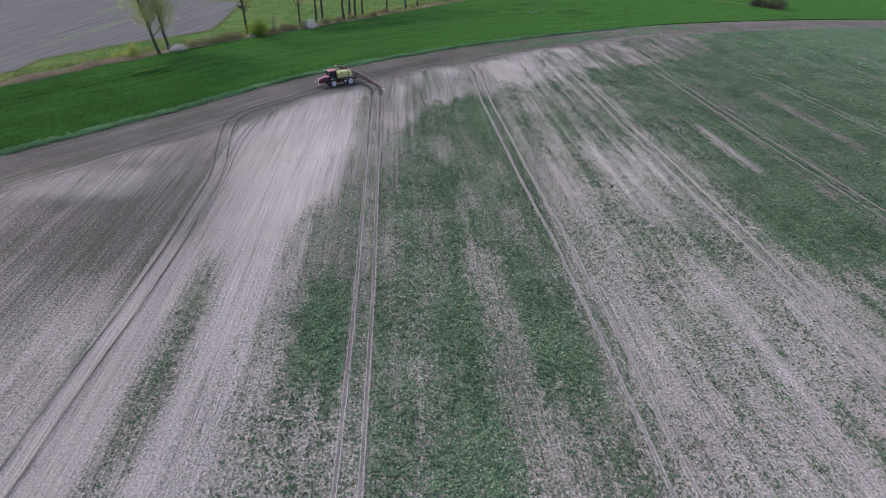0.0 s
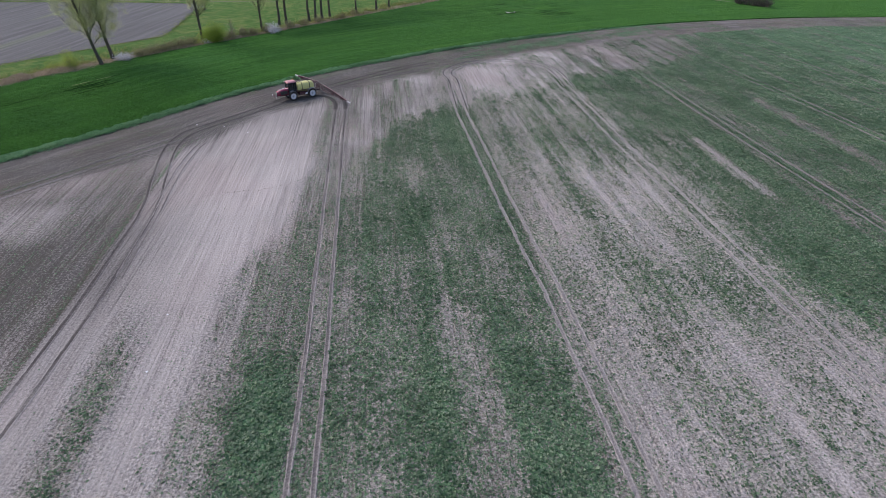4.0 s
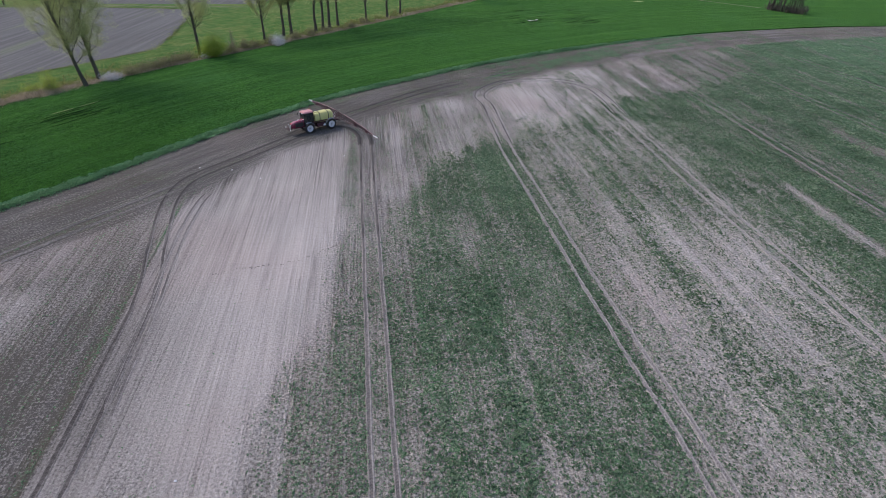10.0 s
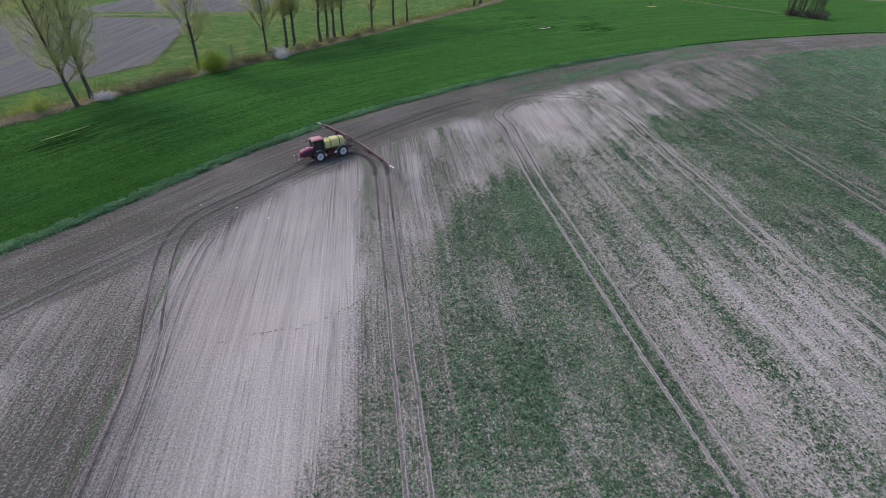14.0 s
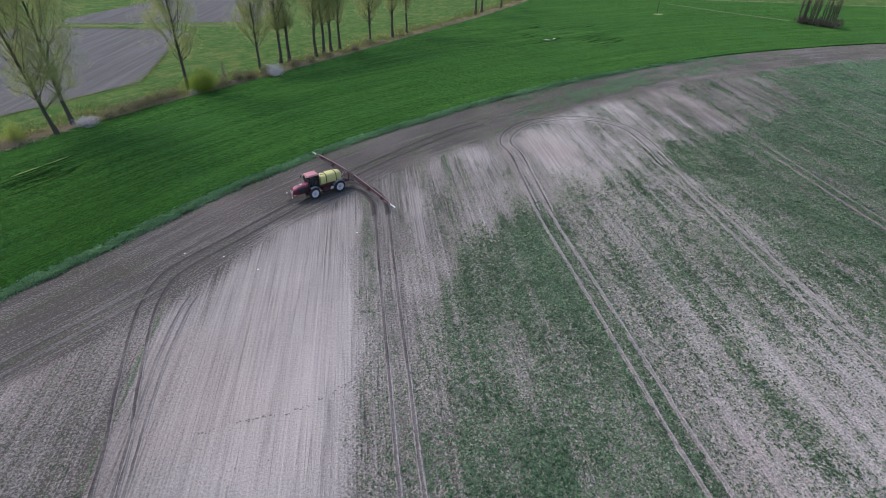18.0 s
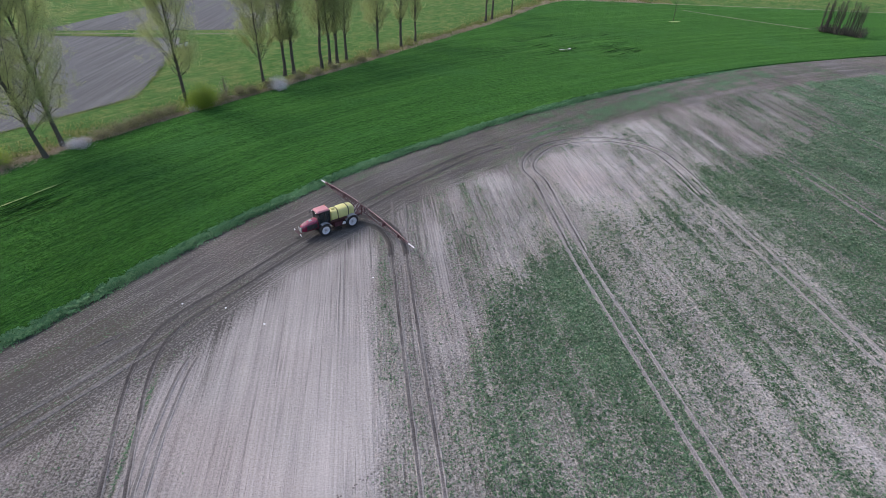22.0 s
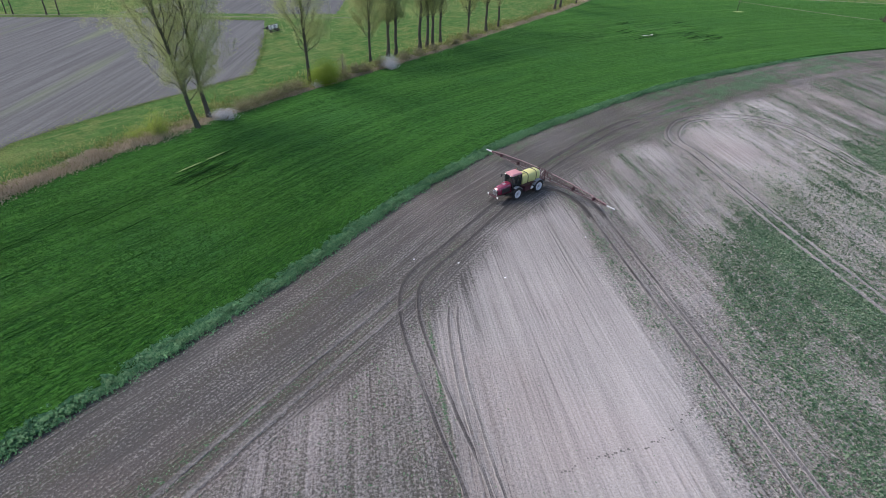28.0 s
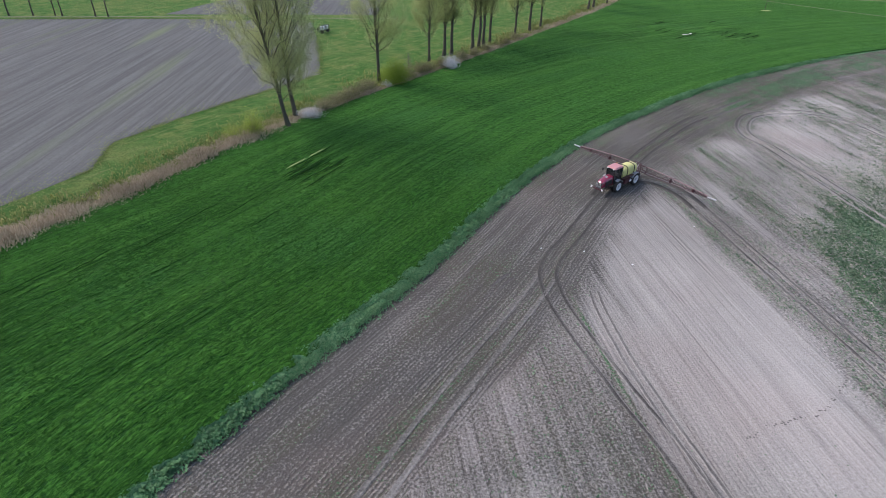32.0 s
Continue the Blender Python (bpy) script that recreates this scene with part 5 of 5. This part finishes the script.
    part("rinse_tank", bm, M_WHITE, root, "small white rinse canister")
    # lift frame and boom
    bm = bmesh.new()
    for x in (-0.55, 0.55):
        tube(bm, (x, -2.7, 1.3), (x, -3.9, 2.0), 0.06), tube(bm, (x, -2.7, 1.9), (x, -3.9, 2.5), 0.06), tube(bm, (x, -3.95, 0.9), (x, -3.95, 2.6), 0.06)
        tube(bm, (x, -2.9, 1.2), (x, -3.95, 1.2), 0.05)
    for z in (1.0, 1.8, 2.55):
        tube(bm, (-0.6, -3.95, z), (0.6, -3.95, z), 0.05)
    part("lift_frame", bm, M_BOOM, root, "dark red boom lift frame")
    bm = bmesh.new()
    for x in (-0.25, 0.25):
        tube(bm, (x, -2.8, 1.3), (x, -3.5, 2.1), 0.05), tube(bm, (x, -3.5, 2.1), (x, -3.9, 2.5), 0.03)
    part("lift_cylinder", bm, M_STEEL, root, "hydraulic lift cylinder")
    boom = tagged(new("boom"), "wide folding spray boom with a lattice frame and pale tips")
    boom.parent = root
    bm = bmesh.new()
    for z in (1.15, 1.5, 2.1):
        tube(bm, (-1.3, -4.4, z), (1.3, -4.4, z), 0.06)
    for x in (-1.3, -0.65, 0, 0.65, 1.3):
        tube(bm, (x, -4.4, 1.15), (x, -4.4, 2.1), 0.045)
    tube(bm, (-1.3, -4.4, 1.15), (0, -4.4, 2.1), 0.035), tube(bm, (1.3, -4.4, 1.15), (0, -4.4, 2.1), 0.035)
    part("centre_frame", bm, M_BOOM, boom)
    for sx in (-1, 1):
        boom_section(boom, sx * 1.3, sx * 5.2, 1.15, 0.8, 0.65, 0.95, 0.8, 6)
        boom_section(boom, sx * 5.25, sx * 8.8, 1.15, 0.6, 0.42, 0.74, 0.5, 6)
        boom_section(boom, sx * 8.85, sx * 10.9, 1.15, 0.36, 0.22, 0.42, 0.24, 4)
        bm = box(bmesh.new(), (1.3, 0.14, 0.14), (sx * 11.55, -4.55, 1.22), 0.03)
        part("boom_tip", bm, M_WHITE, boom, "white boom tip")
        for x in (5.22, 8.82):
            part("hinge", box(bmesh.new(), (0.2, 0.5, 0.5), (sx * x, -4.55, 1.36), 0.04), M_BOOM, boom)
        # hose loops over the hinges
        bm = bmesh.new()
        pts = [Vector((sx * (5.9 + 0.55 * math.cos(a)), -4.55, 1.72 + 0.32 * math.sin(a))) for a in np.linspace(0, math.pi, 9)]
        for a, b in zip(pts, pts[1:]):
            tube(bm, a, b, 0.035, n=5)
        part("hose_loop", bm, M_BOOM, boom, "bent hose over the boom hinge")
        for x in (9.4, 10.3):
            part("boom_lamp", tube(bmesh.new(), (sx * x, -4.55, 1.3), (sx * x, -4.55, 1.62), 0.04, 0.05), M_BLACK, boom)
        bm = tube(bmesh.new(), (sx * 0.2, -4.62, 1.08), (sx * 12.1, -4.62, 1.08), 0.03, n=5)
        part("spray_pipe", bm, M_STEEL, boom, "thin steel spray pipe")
        for i in range(24):
            x = sx * (0.25 + 0.5 * i)
            part("nozzle", tube(bmesh.new(), (x, -4.62, 1.06), (x, -4.62, 0.93), 0.035, 0.02, 5), M_BLACK, boom)
    return root


sprayer(pose(-8.45, 49.75, 0.0, 0, 0, 121))


# ---- far implement at the edge of the tilled field ----
def implement(m):
    root = tagged(new("field_implement"), "white and black farm implement parked on the grass", "farm implement")
    root.matrix_world = m
    part("frame", box(box(bmesh.new(), (0.25, 4.2, 0.25), (0, 0, 0.7), 0.03), (2.6, 0.22, 0.22), (0, -0.8, 0.7), 0.03), M_BLACK, root)
    part("hopper", box(bmesh.new(), (0.8, 0.9, 0.95), (-1.1, -0.7, 1.45), 0.1, taper=(1.2, 1.2)), M_WHITE, root, "white hopper")
    part("hopper", box(bmesh.new(), (0.8, 0.9, 0.95), (0.9, -0.7, 1.45), 0.1, taper=(1.2, 1.2)), M_WHITE, root, "white hopper")
    part("front_box", box(bmesh.new(), (0.6, 0.6, 0.5), (0, 1.3, 1.0), 0.08), M_BLACK, root)
    bm = bmesh.new()
    for x in (-1.7, -0.1, 1.5):
        tube(bm, (x, -1.5, 0.4), (x, -1.1, 2.1), 0.07), tube(bm, (x, 0.2, 0.4), (x, -0.1, 1.9), 0.07)
    for y, z in ((-1.1, 2.1), (-0.1, 1.9), (-1.5, 0.45), (0.2, 0.45)):
        tube(bm, (-2.0, y, z), (1.8, y, z), 0.07)
    part("tine_frame", bm, M_BLACK, root, "black skeletal tool frame")
    for x in (-1.4, 1.4):
        w = new("wheel")
        w.parent = root
        w.location = (x, -0.8, 0.5)
        part("tyre", lathe(bmesh.new(), [(0.3, -0.13), (0.47, -0.13), (0.5, 0), (0.47, 0.13), (0.3, 0.13)], 18), M_TYRE, w)
        part("rim", lathe(bmesh.new(), [(0.3, -0.1), (0.1, 0.0), (0.3, 0.1)], 14), M_GREY, w)
    part("drawbar", tube(bmesh.new(), (0, 2.0, 0.7), (0, 3.2, 0.5), 0.08), M_BLACK, root)


implement(pose(-52.9, 150.9, 0.12, 0, 0, 60))


# ---- small marks ----
def patch(name, x, y, rx, ry, rz, mat, label, z, seed, bend=0.0, n=30):
    """A flat irregular patch with a slightly domed middle."""
    r = np.random.RandomState(seed)
    bm = bmesh.new()
    c = bm.verts.new((0, bend * ry, 0.02))
    ring = []
    for i in range(n):
        a = 2 * math.pi * i / n
        k = 0.75 + 0.4 * r.rand()
        px = rx * k * math.cos(a)
        ring.append(bm.verts.new((px, ry * k * math.sin(a) + bend * ry * (1 - (px / rx) ** 2), 0)))
    for i in range(n):
        bm.faces.new((c, ring[i], ring[(i + 1) % n]))
    ob = part(name, bm, mat, None)
    ob.matrix_world = pose(x, y, z, 0, 0, rz)
    return tagged(ob, label, "bare patch", kind="structure")


g = Graph("pale_dry_sand")
M_SAND = g.done(g.mix(g.noise(g.geo.outputs["Position"], 2.0, 4), (0.6, 0.58, 0.54), (0.78, 0.76, 0.73)), 0.9)
g = Graph("straw_stubble")
M_STRAW = g.done(g.mix(g.noise(g.geo.outputs["Position"], 2.5, 4), (0.24, 0.34, 0.10), (0.46, 0.52, 0.23)), 0.9)
patch("bare_patch", 54.0, 146.2, 1.3, 0.3, -20, M_SAND, "whitish bare patch among the wheat", 0.38, 1, bend=-1.0)
patch("bare_patch", 56.2, 147.0, 0.9, 0.35, 50, M_SAND, "whitish bare patch among the wheat", 0.38, 4)
patch("bare_patch", -54.7, 60.8, 2.4, 0.13, 53, M_STRAW, "straw-yellow bare streak in the wheat", 0.36, 2)
patch("bare_patch", -51.9, 64.6, 2.0, 0.11, 53, M_STRAW, "straw-yellow bare streak in the wheat", 0.36, 5)
patch("bare_patch", 107.3, 185.0, 2.2, 1.0, 0, M_STRAW, "pale sandy patch round a small tree", 0.36, 3)


def lodged_shade_streak(x, y, length, width, seed, mat, label, turn=54):
    """A narrow ragged line of flattened wheat, laid over the stand as a dark shaded gap."""
    r = np.random.RandomState(seed)
    n = 26
    t = np.linspace(-0.5, 0.5, n)
    bend = 0.25 * (vnoise(t * 5 + seed, 0 * t, 80) - 0.5)
    a = radians(turn)
    d, q = np.array([math.cos(a), math.sin(a)]), np.array([math.sin(a), -math.cos(a)])
    c = np.array([x, y]) + (t * length)[:, None] * d + bend[:, None] * q
    w = width * (0.35 + 0.9 * r.rand(n)) * (1 - (2 * np.abs(t)) ** 3)
    rows = []
    for k, z in ((-0.5, 0.0), (0.0, 0.05), (0.5, 0.0)):
        xy = c + (w * k)[:, None] * q
        rows.append(np.column_stack([xy, wheat_z(xy[:, 0], xy[:, 1]) + 0.2 + z]))
    i = np.arange(3 * n).reshape(3, n)
    f = np.stack([i[:-1, :-1], i[:-1, 1:], i[1:, 1:], i[1:, :-1]], -1).reshape(-1, 4)
    tagged(new("lodged_shade_streak", mesh_of("lodged_shade_streak", np.vstack(rows), f, mat, True)), label, "wheat streak", "streaks in the wheat", kind="structure")


# the dark green is the shade among flattened stems, put into the colour
g = Graph("shaded_lodged_wheat")
M_LODGED_SHADE = g.done(g.mix(g.noise(g.geo.outputs["Position"], 3.0, 4, 0.7), (0.006, 0.022, 0.005), (0.018, 0.055, 0.012)), 1.0, 0, 0.03)
streaks = np.random.RandomState(77)
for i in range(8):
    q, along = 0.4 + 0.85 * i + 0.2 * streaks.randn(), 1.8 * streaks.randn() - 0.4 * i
    lodged_shade_streak(-53.3 + 0.81 * q + 0.59 * along, 62.6 - 0.59 * q + 0.81 * along, 6 + 6 * streaks.rand(), 0.3 + 0.2 * streaks.rand(), i, M_LODGED_SHADE, "line of flattened wheat with its shaded gap painted dark")
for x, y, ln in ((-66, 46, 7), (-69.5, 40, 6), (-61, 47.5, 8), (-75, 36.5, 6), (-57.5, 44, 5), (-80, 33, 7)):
    lodged_shade_streak(x, y, ln, 0.2, int(-x), M_LODGED_SHADE, "line of flattened wheat with its shaded gap painted dark")

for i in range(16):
    lodged_shade_streak(46 + 30 * streaks.rand(), 134 + 32 * streaks.rand(), 3 + 5 * streaks.rand(), 0.35 + 0.3 * streaks.rand(), 40 + i, M_LODGED_SHADE, "line of flattened wheat with its shaded gap painted dark", 34)


g = Graph("trodden_sand")
M_PRINT = g.done(g.mix(g.noise(g.geo.outputs["Position"], 4.0, 3), (0.12, 0.108, 0.10), (0.24, 0.22, 0.205)), 0.95, 0, 0.1)


def build_prints():
    """A line of animal tracks pressed across the bare sand."""
    r = np.random.RandomState(31)
    c = curve_through([(-16.8, 5.2), (-13.8, 6.2), (-11.6, 6.5), (-9.3, 6.8), (-6.9, 8.1), (-5.0, 9.3), (-3.6, 10.6)], 11)
    V, F = [], []
    for i, (x, y) in enumerate(c[::1]):
        if r.rand() < 0.25:
            continue
        x, y = x + r.randn() * 0.12, y + r.randn() * 0.12
        k = len(V)
        a0 = r.rand() * 6
        s = 0.055 + 0.05 * r.rand()
        h = relief(np.array([x]), np.array([y]))[0]
        V += [(x + s * math.cos(a0 + a) * 1.2, y + s * math.sin(a0 + a), h + 0.015 + 0.03 * (j % 2)) for j, a in enumerate(np.arange(6) * 1.047)]
        V.append((x, y, h + 0.01))
        F += [(k + j, k + (j + 1) % 6, k + 6) for j in range(6)]
    tagged(new("animal_tracks", mesh_of("animal_tracks", V, F, M_PRINT)), "dotted line of animal tracks across bare sand", "tracks", kind="stuff")


build_prints()


def stone(x, y, s, seed):
    r = np.random.RandomState(seed)
    bm = bmesh.new()
    bmesh.ops.create_icosphere(bm, subdivisions=1, radius=s)
    for v in bm.verts:
        v.co = Vector((v.co.x * 1.2, v.co.y, v.co.z * 0.7)) * (0.8 + 0.4 * r.rand())
    ob = part("stone", bm, M_WHITE)
    ob.location = (x, y, s * 0.45)
    return tagged(ob, "small whitish stone lying on bare soil", "stone", "stones on the bare soil")


for i, (x, y) in enumerate(((-15.4, 29.7), (-3.6, 37.2), (-24.9, 34.2), (-42.6, 27.6), (-20, 33), (-14, -21), (-13.4, -29), (-46, 24.5))):
    stone(x, y, 0.11, i)


def ribbon(name, points, width, z, mat, label, category):
    """A narrow strip with ragged edges along a plan line."""
    c = curve_through(points, 24)
    d = np.gradient(c, axis=0)
    d /= np.hypot(*d.T)[:, None]
    nrm = np.stack([d[:, 1], -d[:, 0]], 1)
    k = np.arange(len(c))
    lo, hi = (0.5 * width * (0.6 + 0.8 * vnoise(k / 1.7, 0 * k + q, 70))[:, None] for q in (1, 5))
    rows = [np.column_stack([c - nrm * lo, np.full(len(c), z)]), np.column_stack([c, np.full(len(c), z + 0.03)]), np.column_stack([c + nrm * hi, np.full(len(c), z)])]
    i = np.arange(3 * len(c)).reshape(3, -1)
    f = np.stack([i[:-1, :-1], i[:-1, 1:], i[1:, 1:], i[1:, :-1]], -1).reshape(-1, 4)
    return tagged(new(name, mesh_of(name, np.vstack(rows), f, mat, True)), label, category, kind="structure")


ribbon("grass_path", [(121, 207), (135, 189), (144.5, 178), (151, 171)], 1.0, 0.36, M_PATH, "pale dry grass path through the wheat", "path")
ribbon("field_ditch", [(70, 231), (81, 229.5), (126, 219.5), (170, 209.5), (205, 200.5), (260, 188.5)], 1.0, 0.34, M_PATH, "straw-coloured boundary ditch behind the wheat", "ditch")
ribbon("farm_track", [(-230, 174.5), (-145, 172.8), (-100, 173.4), (-60, 171.6), (-30, 171)], 1.3, 0.13, M_TRACK, "pale unpaved farm track between tilled fields", "track")
